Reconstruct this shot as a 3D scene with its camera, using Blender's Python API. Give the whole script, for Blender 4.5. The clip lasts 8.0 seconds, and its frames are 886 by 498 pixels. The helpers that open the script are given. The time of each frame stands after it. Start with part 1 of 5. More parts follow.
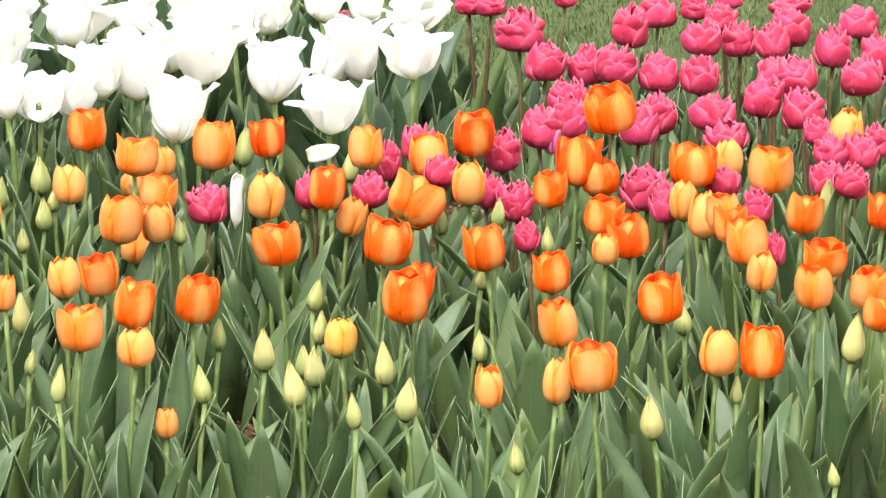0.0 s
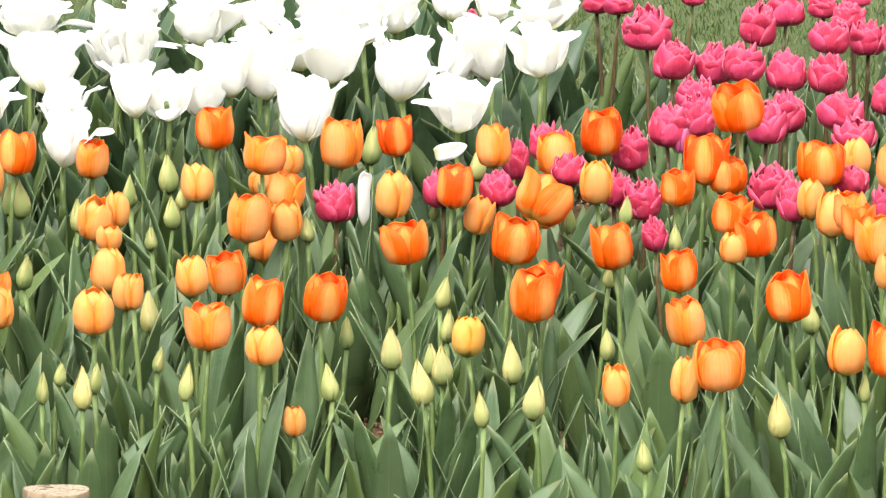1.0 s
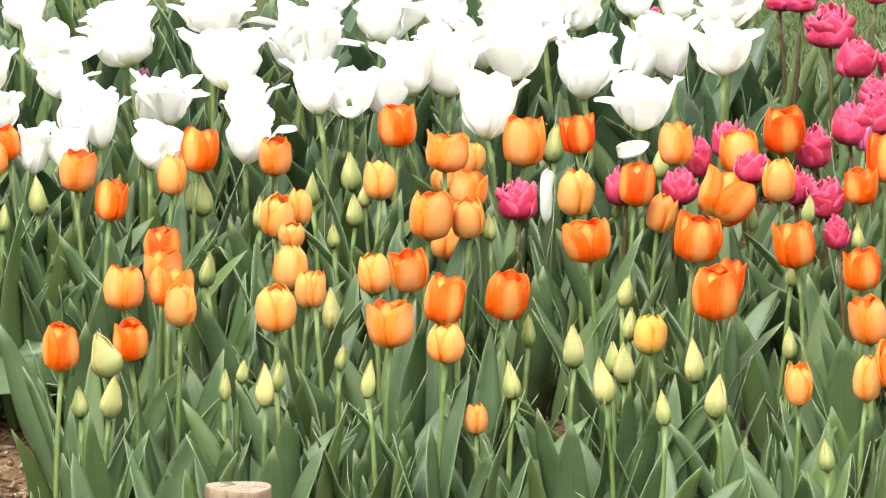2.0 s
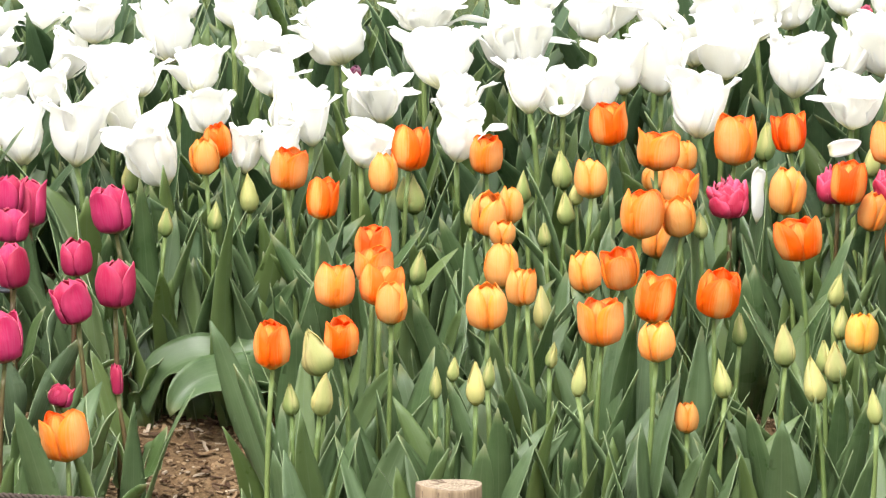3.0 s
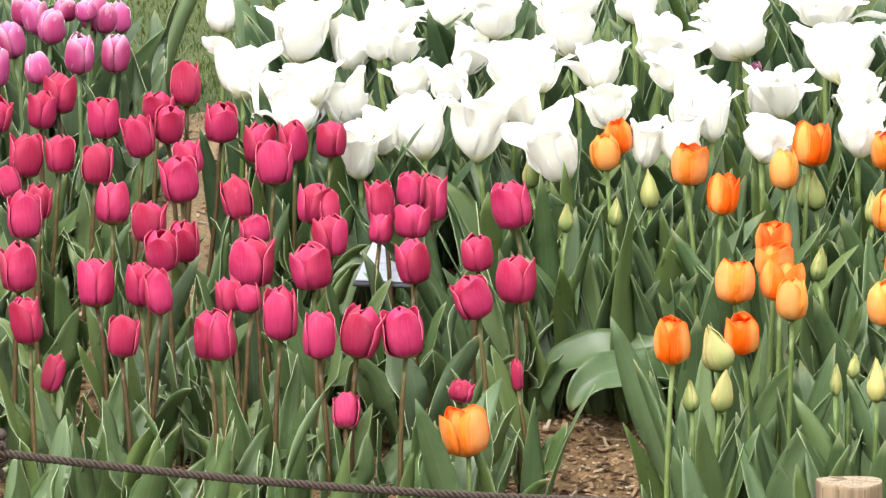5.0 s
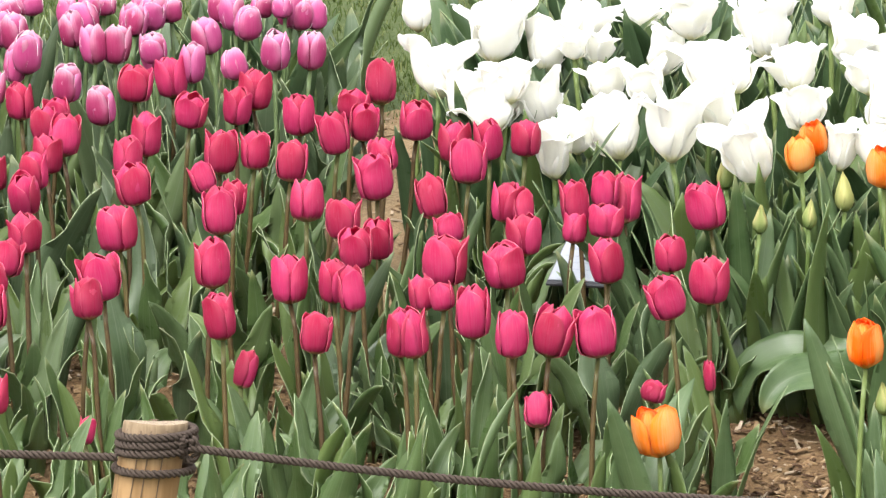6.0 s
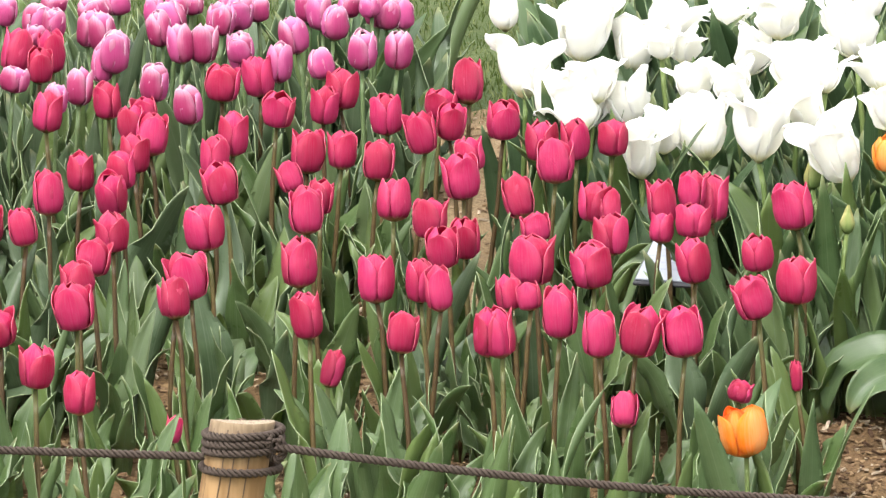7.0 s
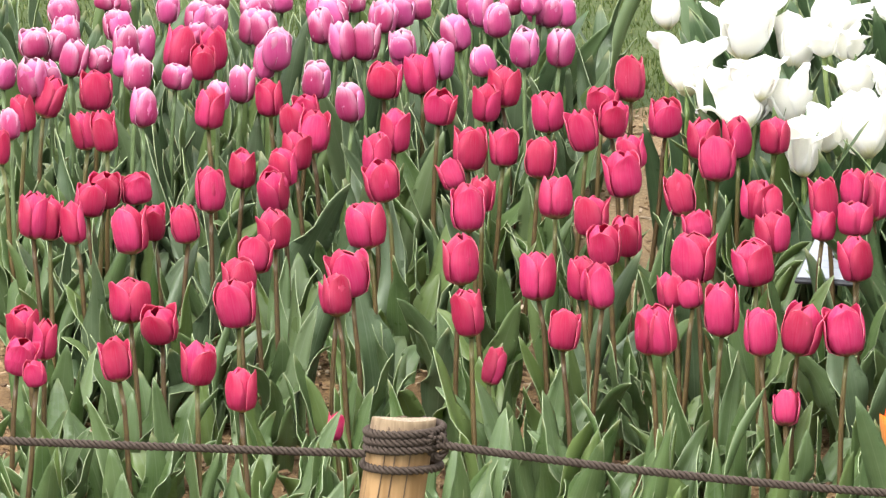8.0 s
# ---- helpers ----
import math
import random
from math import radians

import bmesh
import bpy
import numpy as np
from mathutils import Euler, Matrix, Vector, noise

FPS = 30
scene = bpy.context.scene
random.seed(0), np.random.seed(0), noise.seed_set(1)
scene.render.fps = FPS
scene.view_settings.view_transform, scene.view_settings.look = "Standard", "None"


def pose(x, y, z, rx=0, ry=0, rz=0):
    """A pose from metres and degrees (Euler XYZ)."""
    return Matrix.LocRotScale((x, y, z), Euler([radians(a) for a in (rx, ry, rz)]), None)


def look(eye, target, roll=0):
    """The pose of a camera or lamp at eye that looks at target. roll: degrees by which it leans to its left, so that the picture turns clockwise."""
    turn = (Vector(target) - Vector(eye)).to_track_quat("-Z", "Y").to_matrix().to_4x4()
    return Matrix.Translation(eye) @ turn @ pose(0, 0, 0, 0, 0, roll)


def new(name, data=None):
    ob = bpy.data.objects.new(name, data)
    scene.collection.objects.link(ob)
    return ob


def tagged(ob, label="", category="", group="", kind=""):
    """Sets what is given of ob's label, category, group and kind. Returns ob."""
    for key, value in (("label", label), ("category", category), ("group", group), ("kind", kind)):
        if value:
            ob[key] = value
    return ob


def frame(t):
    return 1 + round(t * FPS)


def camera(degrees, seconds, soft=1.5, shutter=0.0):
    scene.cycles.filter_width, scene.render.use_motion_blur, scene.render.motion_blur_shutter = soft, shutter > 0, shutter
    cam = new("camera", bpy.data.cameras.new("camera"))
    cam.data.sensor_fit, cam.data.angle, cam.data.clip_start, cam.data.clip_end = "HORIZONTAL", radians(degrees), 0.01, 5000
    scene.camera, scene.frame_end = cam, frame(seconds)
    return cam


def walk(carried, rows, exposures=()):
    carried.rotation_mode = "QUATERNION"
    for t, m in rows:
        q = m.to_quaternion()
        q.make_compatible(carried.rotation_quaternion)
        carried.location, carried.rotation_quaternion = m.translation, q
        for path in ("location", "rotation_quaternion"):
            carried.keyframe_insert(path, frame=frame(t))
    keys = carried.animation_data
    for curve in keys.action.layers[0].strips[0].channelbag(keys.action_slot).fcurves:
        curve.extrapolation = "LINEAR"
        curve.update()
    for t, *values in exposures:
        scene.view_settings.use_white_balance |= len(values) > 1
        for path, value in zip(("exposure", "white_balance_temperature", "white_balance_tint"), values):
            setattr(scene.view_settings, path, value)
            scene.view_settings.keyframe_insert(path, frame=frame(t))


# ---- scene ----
# the camera turns on the spot, eight metres from a sloping tulip bed
cam = camera(8.154, 8.0, soft=1.35)
TURNS = (
    (0.0, 82.346, -0.547, -6.999),
    (0.5, 82.332, -0.400, -6.522),
    (1.0, 82.322, -0.407, -5.831),
    (1.5, 82.313, -0.303, -4.994),
    (1.7, 82.304, -0.316, -4.671),
    (2.8, 82.272, -0.160, -2.612),
    (3.0, 82.267, -0.135, -2.211),
    (3.5, 82.241, 0.044, -1.000),
    (4.0, 82.230, 0.000, 0.000),
    (4.2, 82.221, 0.085, 0.256),
    (5.3, 82.239, 0.127, 2.134),
    (5.5, 82.235, -0.010, 2.632),
    (6.0, 82.227, -0.105, 3.310),
    (6.5, 82.217, -0.043, 3.864),
    (7.0, 82.222, -0.052, 4.111),
    (7.5, 82.211, 0.090, 4.728),
    (8.0, 82.200, 0.044, 5.601),
)
EYE = (0.0, 0.0, 1.68)
walk(cam, [(t, pose(*EYE, rx, ry, rz)) for t, rx, ry, rz in TURNS], exposures=((0.0, 1.03), (1.5, 1.02), (3.0, 0.91), (4.0, 0.87), (5.5, 0.92), (6.5, 0.97), (8.0, 1.06)))

# ---- light: a bright, hazy overcast sky ----
SUN_UP, SUN_ROUND = radians(60), radians(205)
world = bpy.data.worlds.new("sky")
scene.world = world
world.use_nodes = True
wn, wl = world.node_tree.nodes, world.node_tree.links
sky = wn.new("ShaderNodeTexSky")
sky.sky_type, sky.sun_disc, sky.sun_elevation, sky.sun_rotation = "NISHITA", False, SUN_UP, SUN_ROUND
sky.air_density, sky.dust_density = 1.2, 4.0
grey = wn.new("ShaderNodeHueSaturation")
grey.inputs["Saturation"].default_value = 0.15
wl.new(sky.outputs[0], grey.inputs["Color"])
wl.new(grey.outputs[0], wn["Background"].inputs["Color"])
wn["Background"].inputs["Strength"].default_value = 0.312
sun = new("sun", bpy.data.lights.new("sun", "SUN"))
sun.data.energy, sun.data.angle, sun.data.color = 0.86, radians(45), (1.0, 0.955, 0.89)
# the sun stands behind the camera's left shoulder
sun.matrix_basis = look((-math.sin(radians(25)) * math.cos(SUN_UP), -math.cos(radians(25)) * math.cos(SUN_UP), math.sin(SUN_UP)), (0, 0, 0))
sun.location = (-3, -4, 8)


# ---- materials ----
class Mat:
    """A node material with a few short ways to wire it."""

    def __init__(self, name, rough=0.6, spec=0.4):
        self.m = bpy.data.materials.new(name)
        self.m.use_nodes = True
        self.n, self.l = self.m.node_tree.nodes, self.m.node_tree.links
        self.p = self.n["Principled BSDF"]
        self.p.inputs["Roughness"].default_value = rough
        self.p.inputs["Specular IOR Level"].default_value = spec

    def link(self, a, b):
        self.l.new(a, b)
        return self

    def value(self, x, sock):
        if isinstance(x, (int, float)):
            sock.default_value = x
        elif isinstance(x, tuple):
            sock.default_value = (*x, 1)
        else:
            self.l.new(x, sock)

    def math(self, op, a, b=0.0, c=0.0):
        k = self.n.new("ShaderNodeMath")
        k.operation = op
        for x, sock in zip((a, b, c), k.inputs):
            self.value(x, sock)
        return k.outputs[0]

    def mix(self, f, a, b, blend="MIX"):
        k = self.n.new("ShaderNodeMix")
        k.data_type, k.blend_type = "RGBA", blend
        for x, sock in ((f, k.inputs[0]), (a, k.inputs[6]), (b, k.inputs[7])):
            self.value(x, sock)
        return k.outputs[2]

    def step(self, x, lo, hi, to_lo=0.0, to_hi=1.0):
        k = self.n.new("ShaderNodeMapRange")
        k.interpolation_type = "SMOOTHSTEP"
        for v, sock in zip((x, lo, hi, to_lo, to_hi), k.inputs):
            self.value(v, sock)
        return k.outputs[0]

    def coord(self, which):
        return self.n.new("ShaderNodeTexCoord").outputs[which]

    def scaled(self, vec, s):
        k = self.n.new("ShaderNodeMapping")
        k.inputs["Scale"].default_value = s
        self.l.new(vec, k.inputs[0])
        return k.outputs[0]

    def noise(self, vec, scale, detail=3.0, rough=0.55):
        k = self.n.new("ShaderNodeTexNoise")
        k.inputs["Scale"].default_value, k.inputs["Detail"].default_value, k.inputs["Roughness"].default_value = scale, detail, rough
        self.l.new(vec, k.inputs["Vector"])
        return k.outputs["Fac"]

    def uv(self):
        k = self.n.new("ShaderNodeSeparateXYZ")
        self.l.new(self.coord("UV"), k.inputs[0])
        return k.outputs[0], k.outputs[1]

    def chance(self):
        """A random number for each object and each loose piece of a mesh."""
        a, b = self.n.new("ShaderNodeObjectInfo").outputs["Random"], self.n.new("ShaderNodeNewGeometry").outputs["Random Per Island"]
        return self.math("FRACT", self.math("ADD", a, b))

    def colour(self, c):
        self.value(c, self.p.inputs["Base Color"])
        self.tint = c
        return self

    def bump(self, h, strength=0.3, depth=0.002):
        k = self.n.new("ShaderNodeBump")
        k.inputs["Strength"].default_value, k.inputs["Distance"].default_value = strength, depth
        self.l.new(h, k.inputs["Height"])
        self.l.new(k.outputs[0], self.p.inputs["Normal"])
        return self

    def lets_light(self, part):
        """A thin sheet, through which part of the light passes."""
        t, s = self.n.new("ShaderNodeBsdfTranslucent"), self.n.new("ShaderNodeMixShader")
        self.value(self.tint, t.inputs["Color"])
        s.inputs[0].default_value = part
        out = self.n["Material Output"]
        self.l.new(self.p.outputs[0], s.inputs[1])
        self.l.new(t.outputs[0], s.inputs[2])
        self.l.new(s.outputs[0], out.inputs["Surface"])
        return self


def petal_material(name, middle, edge, base, tip, streak=0.3, edge_from=0.25, edge_to=0.95, vary=0.12, thin=0.45, other=None, rough=0.5, base_to=0.16, tip_from=0.68, low=None):
    k = Mat(name, rough, 0.3)
    u, v = k.uv()
    grain = k.noise(k.scaled(k.coord("UV"), (26, 2.2, 1)), 1.0, 4)
    broad = k.noise(k.coord("Object"), 2.6, 2)
    off = k.math("ABSOLUTE", k.math("MULTIPLY_ADD", u, 2.0, -1.0))
    off = k.math("ADD", off, k.math("MULTIPLY_ADD", grain, streak, -streak / 2))
    off = k.math("ADD", off, k.math("MULTIPLY_ADD", broad, 0.4, -0.2))
    c = k.mix(k.step(off, edge_from, edge_to), middle, edge)
    c = k.mix(k.step(k.math("ADD", v, k.math("MULTIPLY_ADD", grain, 0.3, -0.15)), tip_from, 1.02), c, tip)
    if low:
        c = k.mix(k.step(k.math("ADD", v, k.math("MULTIPLY_ADD", broad, 0.4, -0.2)), 0.05, 0.62, 0.85, 0.0), c, low)
    c = k.mix(k.step(k.math("ADD", v, k.math("MULTIPLY_ADD", grain, 0.2, -0.1)), base_to * 0.2, base_to, 1.0, 0.0), c, base)
    r = k.n.new("ShaderNodeObjectInfo").outputs["Random"]
    if other:
        c = k.mix(k.math("MULTIPLY", k.step(r, 0.2, 1.0), 0.55), c, other)
    h = k.n.new("ShaderNodeHueSaturation")
    k.value(k.math("MULTIPLY_ADD", r, vary * 2, 1.0 - vary), h.inputs["Value"])
    k.value(k.math("MULTIPLY_ADD", grain, 0.25, 0.9), h.inputs["Saturation"])
    k.link(c, h.inputs["Color"])
    crumple = k.noise(k.scaled(k.coord("Object"), (4, 4, 2.2)), 1.6, 3)
    return k.colour(h.outputs[0]).bump(k.math("ADD", grain, k.math("MULTIPLY", crumple, 3.0)), 0.55, 0.002).lets_light(thin).m


ORANGE = petal_material("orange_petal", (0.87, 0.385, 0.112), (0.88, 0.15, 0.012), (0.88, 0.50, 0.11), (0.89, 0.15, 0.012), 0.45, 0.12, 0.58)
ORANGE_RED = petal_material("red_orange_petal", (0.89, 0.37, 0.10), (0.86, 0.105, 0.009), (0.88, 0.46, 0.09), (0.88, 0.11, 0.009), 0.45, 0.12, 0.55)
ORANGE_PEACH = petal_material("peach_orange_petal", (0.87, 0.41, 0.140), (0.89, 0.27, 0.045), (0.86, 0.52, 0.14), (0.89, 0.19, 0.018), 0.45, 0.22, 0.78)
APRICOT = petal_material("apricot_petal", (0.84, 0.43, 0.138), (0.88, 0.31, 0.055), (0.74, 0.54, 0.17), (0.88, 0.28, 0.035), 0.5, 0.4, 1.0)
CRIMSON = petal_material("crimson_petal", (0.52, 0.040, 0.098), (0.61, 0.080, 0.150), (0.62, 0.46, 0.20), (0.63, 0.092, 0.160), 0.9, 0.2, 0.95, other=(0.47, 0.050, 0.155), base_to=0.15, thin=0.42, vary=0.2, rough=0.48, low=(0.37, 0.026, 0.090))
MAUVE = petal_material("mauve_petal", (0.46, 0.060, 0.165), (0.64, 0.26, 0.385), (0.62, 0.45, 0.26), (0.78, 0.50, 0.61), 0.9, 0.30, 1.0, tip_from=0.42, other=(0.44, 0.085, 0.25), base_to=0.09, thin=0.35, rough=0.5, vary=0.18, low=(0.39, 0.036, 0.125))
WHITE = petal_material("white_petal", (0.93, 0.92, 0.865), (0.94, 0.935, 0.905), (0.80, 0.78, 0.54), (0.93, 0.93, 0.92), 0.2, 0.4, 1.0, vary=0.02, thin=0.55)
PINK = petal_material("double_pink_petal", (0.56, 0.048, 0.096), (0.66, 0.115, 0.185), (0.42, 0.03, 0.070), (0.72, 0.185, 0.275), 0.7, 0.35, 1.1, other=(0.60, 0.075, 0.165), thin=0.3, rough=0.5, low=(0.46, 0.028, 0.070))
BUD = petal_material("green_bud_petal", (0.36, 0.42, 0.14), (0.60, 0.56, 0.25), (0.22, 0.31, 0.10), (0.58, 0.53, 0.22), 0.5, 0.1, 0.9, other=(0.54, 0.50, 0.20), base_to=0.5)
CREAM = petal_material("cream_bud_petal", (0.50, 0.50, 0.20), (0.65, 0.58, 0.27), (0.32, 0.38, 0.13), (0.64, 0.54, 0.22), 0.5, 0.1, 0.9, other=(0.60, 0.52, 0.20), base_to=0.4)
RIM_CRIMSON = Mat("pale_crimson_edge", 0.5).colour((0.62, 0.13, 0.19)).m
RIM_MAUVE = Mat("pale_mauve_edge", 0.5).colour((0.80, 0.58, 0.67)).m
RIM_PINK = Mat("pale_pink_edge", 0.5).colour((0.74, 0.22, 0.31)).m
YELLOW = petal_material("yellow_petal", (0.80, 0.47, 0.12), (0.82, 0.38, 0.06), (0.55, 0.46, 0.12), (0.83, 0.36, 0.03), 0.4, 0.3, 1.0, base_to=0.3)


def leaf_material(name, dark, light, bloom):
    k = Mat(name, 0.42, 0.5)
    u, v = k.uv()
    veins = k.noise(k.scaled(k.coord("UV"), (46, 1.2, 1)), 1.0, 2)
    patch = k.noise(k.coord("Object"), 22.0, 3)
    r = k.chance()
    c = k.mix(k.step(patch, 0.3, 0.72), dark, light)
    c = k.mix(k.math("MULTIPLY", r, 0.5), c, bloom)
    c = k.mix(k.math("MULTIPLY", k.step(veins, 0.45, 0.75), 0.35), c, bloom)
    c = k.mix(k.step(v, 0.0, 0.12, 0.6, 0.0), c, (0.30, 0.33, 0.13))
    long = k.noise(k.scaled(k.coord("UV"), (5, 0.8, 1)), 1.0, 4)
    c = k.mix(k.math("MULTIPLY", k.step(long, 0.45, 0.7), 0.5), c, light)
    c = k.mix(k.math("MULTIPLY", k.step(r, 0.64, 0.95), 0.65), c, (0.150, 0.215, 0.050))
    c = k.mix(k.math("MULTIPLY", k.step(v, 0.90, 1.0), k.step(r, 0.3, 0.6, 0.6, 0.0)), c, (0.26, 0.25, 0.10))
    rib = k.step(k.math("ABSOLUTE", k.math("SUBTRACT", u, 0.5)), 0.0, 0.035, 0.35, 0.0)
    c = k.mix(rib, c, bloom)
    k.value(k.math("MULTIPLY_ADD", patch, 0.28, 0.18), k.p.inputs["Roughness"])
    return k.colour(c).bump(veins, 0.35, 0.0012).lets_light(0.46).m


LEAF = leaf_material("grey_green_leaf", (0.066, 0.122, 0.040), (0.110, 0.178, 0.068), (0.188, 0.252, 0.136))
LEAF_WAVY = leaf_material("green_wavy_leaf", (0.068, 0.126, 0.029), (0.110, 0.174, 0.054), (0.200, 0.262, 0.152))
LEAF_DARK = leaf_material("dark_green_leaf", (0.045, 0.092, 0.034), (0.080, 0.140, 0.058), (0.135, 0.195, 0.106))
LEAF_GREY = leaf_material("glaucous_wavy_leaf", (0.062, 0.108, 0.042), (0.104, 0.156, 0.074), (0.195, 0.245, 0.158))
RIM = Mat("pale_leaf_margin", 0.5).colour((0.18, 0.23, 0.11)).m
RIM_PALE = Mat("white_green_margin", 0.5).colour((0.27, 0.32, 0.18)).m


def stem_material(name, a, b, top=None):
    k = Mat(name, 0.5, 0.4)
    p = k.coord("Object")
    n = k.noise(k.scaled(p, (1, 1, 0.12)), 160.0, 3)
    c = k.mix(k.step(k.math("ADD", n, k.math("MULTIPLY_ADD", k.chance(), 0.4, -0.2)), 0.3, 0.7), a, b)
    if top:
        z = k.n.new("ShaderNodeSeparateXYZ")
        k.link(p, z.inputs[0])
        c = k.mix(k.step(k.math("ADD", z.outputs[2], k.math("MULTIPLY_ADD", k.chance(), 0.5, -0.25)), 0.8, 1.2), c, top)
    return k.colour(c).bump(n, 0.15).m


STEM = stem_material("green_stem", (0.080, 0.122, 0.030), (0.128, 0.172, 0.050))
STEM_DARK = stem_material("dark_green_stem", (0.065, 0.100, 0.036), (0.105, 0.150, 0.058))
STEM_BROWN = stem_material("brownish_stem", (0.052, 0.030, 0.010), (0.084, 0.056, 0.018), (0.074, 0.084, 0.024))


def soil_material(name, dark, light, dry):
    k = Mat(name, 0.95, 0.15)
    p = k.coord("Object")
    fine, mid, big = k.noise(p, 190, 5, 0.7), k.noise(p, 42, 4), k.noise(p, 3.5, 3)
    c = k.mix(k.step(fine, 0.3, 0.7), dark, light)
    c = k.mix(k.math("MULTIPLY", k.step(mid, 0.5, 0.7), 0.6), c, dry)
    c = k.mix(k.math("MULTIPLY", k.step(big, 0.4, 0.7), 0.4), c, (0.15, 0.092, 0.050))
    # a trodden dry strip between two beds
    place = k.n.new("ShaderNodeSeparateXYZ")
    k.link(p, place.inputs[0])
    off = k.math("ADD", k.math("ABSOLUTE", k.math("ADD", place.outputs[0], 0.68)), k.math("MULTIPLY_ADD", mid, 0.12, -0.06))
    strip = k.math("MULTIPLY", k.step(off, 0.06, 0.17, 1.0, 0.0), k.step(place.outputs[1], 9.2, 9.6))
    c = k.mix(k.math("MULTIPLY", strip, 0.7), c, k.mix(k.step(fine, 0.3, 0.7), (0.17, 0.118, 0.066), (0.36, 0.265, 0.160)))
    return k.colour(c).bump(k.math("ADD", fine, mid), 0.9, 0.006).m


def lawn_material(name, a, b, d):
    k = Mat(name, 0.8, 0.2)
    p = k.coord("Object")
    big, fine = k.noise(p, 2.2, 3), k.noise(p, 60, 4, 0.7)
    c = k.mix(k.step(big, 0.35, 0.65), a, b)
    c = k.mix(k.math("MULTIPLY", k.step(fine, 0.5, 0.7), 0.6), c, d)
    return k.colour(c).bump(fine, 0.8, 0.01).m


def blade_material():
    k = Mat("grass_blade", 0.7, 0.15)
    r = k.chance()
    patch = k.noise(k.coord("Object"), 5.0, 3)
    c = k.mix(r, (0.036, 0.060, 0.012), (0.078, 0.104, 0.024))
    c = k.mix(k.math("MULTIPLY", k.step(patch, 0.45, 0.7), 0.7), c, (0.104, 0.114, 0.044))
    c = k.mix(k.step(r, 0.80, 0.92), c, (0.175, 0.190, 0.078))
    return k.colour(c).lets_light(0.4).m


def chip_material():
    k = Mat("bark_chip", 0.9, 0.2)
    r = k.chance()
    n = k.noise(k.scaled(k.coord("Object"), (60, 260, 120)), 1.0, 4)
    c = k.mix(k.step(r, 0.0, 0.8), (0.064, 0.036, 0.019), (0.300, 0.202, 0.108))
    c = k.mix(k.step(r, 0.80, 0.96), c, (0.46, 0.38, 0.28))
    return k.colour(k.mix(k.math("MULTIPLY", n, 0.5), c, (0.08, 0.045, 0.03))).bump(n, 0.5).m


def wood_material(name, a, b, dark, along=90.0, weather=None, grey_from=0.315):
    k = Mat(name, 0.75, 0.25)
    p = k.coord("Object")
    grain = k.noise(k.scaled(p, (along, along, 5)), 1.0, 5, 0.6)
    stain = k.noise(p, 22, 4)
    c = k.mix(k.step(grain, 0.3, 0.7), a, b)
    c = k.mix(k.math("MULTIPLY", k.step(stain, 0.55, 0.72), 0.55), c, dark)
    if weather:
        z = k.n.new("ShaderNodeSeparateXYZ")
        k.link(p, z.inputs[0])
        c = k.mix(k.step(k.math("ADD", z.outputs[2], k.math("MULTIPLY_ADD", stain, 0.03, -0.015)), grey_from, grey_from + 0.037, 0.0, 0.75), c, k.mix(k.step(grain, 0.35, 0.65), tuple(0.62 * v for v in weather), tuple(1.2 * v for v in weather)))
    return k.colour(c).bump(grain, 0.4, 0.002).m


SOIL = soil_material("bed_soil", (0.070, 0.041, 0.020), (0.195, 0.124, 0.060), (0.32, 0.222, 0.118))
CHIP = chip_material()
LAWN = lawn_material("lawn", (0.034, 0.052, 0.014), (0.054, 0.072, 0.022), (0.082, 0.090, 0.036))
BLADE = blade_material()
POST_SIDE = wood_material("peeled_post_wood", (0.20, 0.116, 0.048), (0.29, 0.178, 0.082), (0.14, 0.090, 0.048), weather=(0.21, 0.160, 0.108))
POST_GREY = wood_material("grey_post_wood", (0.19, 0.115, 0.058), (0.29, 0.190, 0.105), (0.13, 0.088, 0.052), weather=(0.19, 0.140, 0.090), grey_from=0.24)
POST_TOP = wood_material("weathered_end_grain", (0.11, 0.078, 0.050), (0.34, 0.270, 0.185), (0.085, 0.058, 0.038), 260.0)
CRACK = Mat("crack_shadow_wood", 0.9).colour((0.10, 0.065, 0.04)).m


def rope_material():
    k = Mat("brown_rope", 0.85, 0.2)
    n = k.noise(k.coord("Object"), 420, 4, 0.7)
    return k.colour(k.mix(n, (0.017, 0.012, 0.010), (0.082, 0.060, 0.047))).bump(n, 0.5, 0.001).m


ROPE = rope_material()
PLATE_WHITE = Mat("label_white", 0.35).colour((0.27, 0.29, 0.325)).m
PLATE_EDGE = Mat("label_black_edge", 0.4).colour((0.03, 0.03, 0.035)).m
PRINT = Mat("label_grey_print", 0.5).colour((0.25, 0.27, 0.305)).m
PUCE = Mat("torn_petal_brown", 0.8).colour((0.27, 0.13, 0.07)).m

# ---- ways to make meshes ----
rng = random.Random(11)


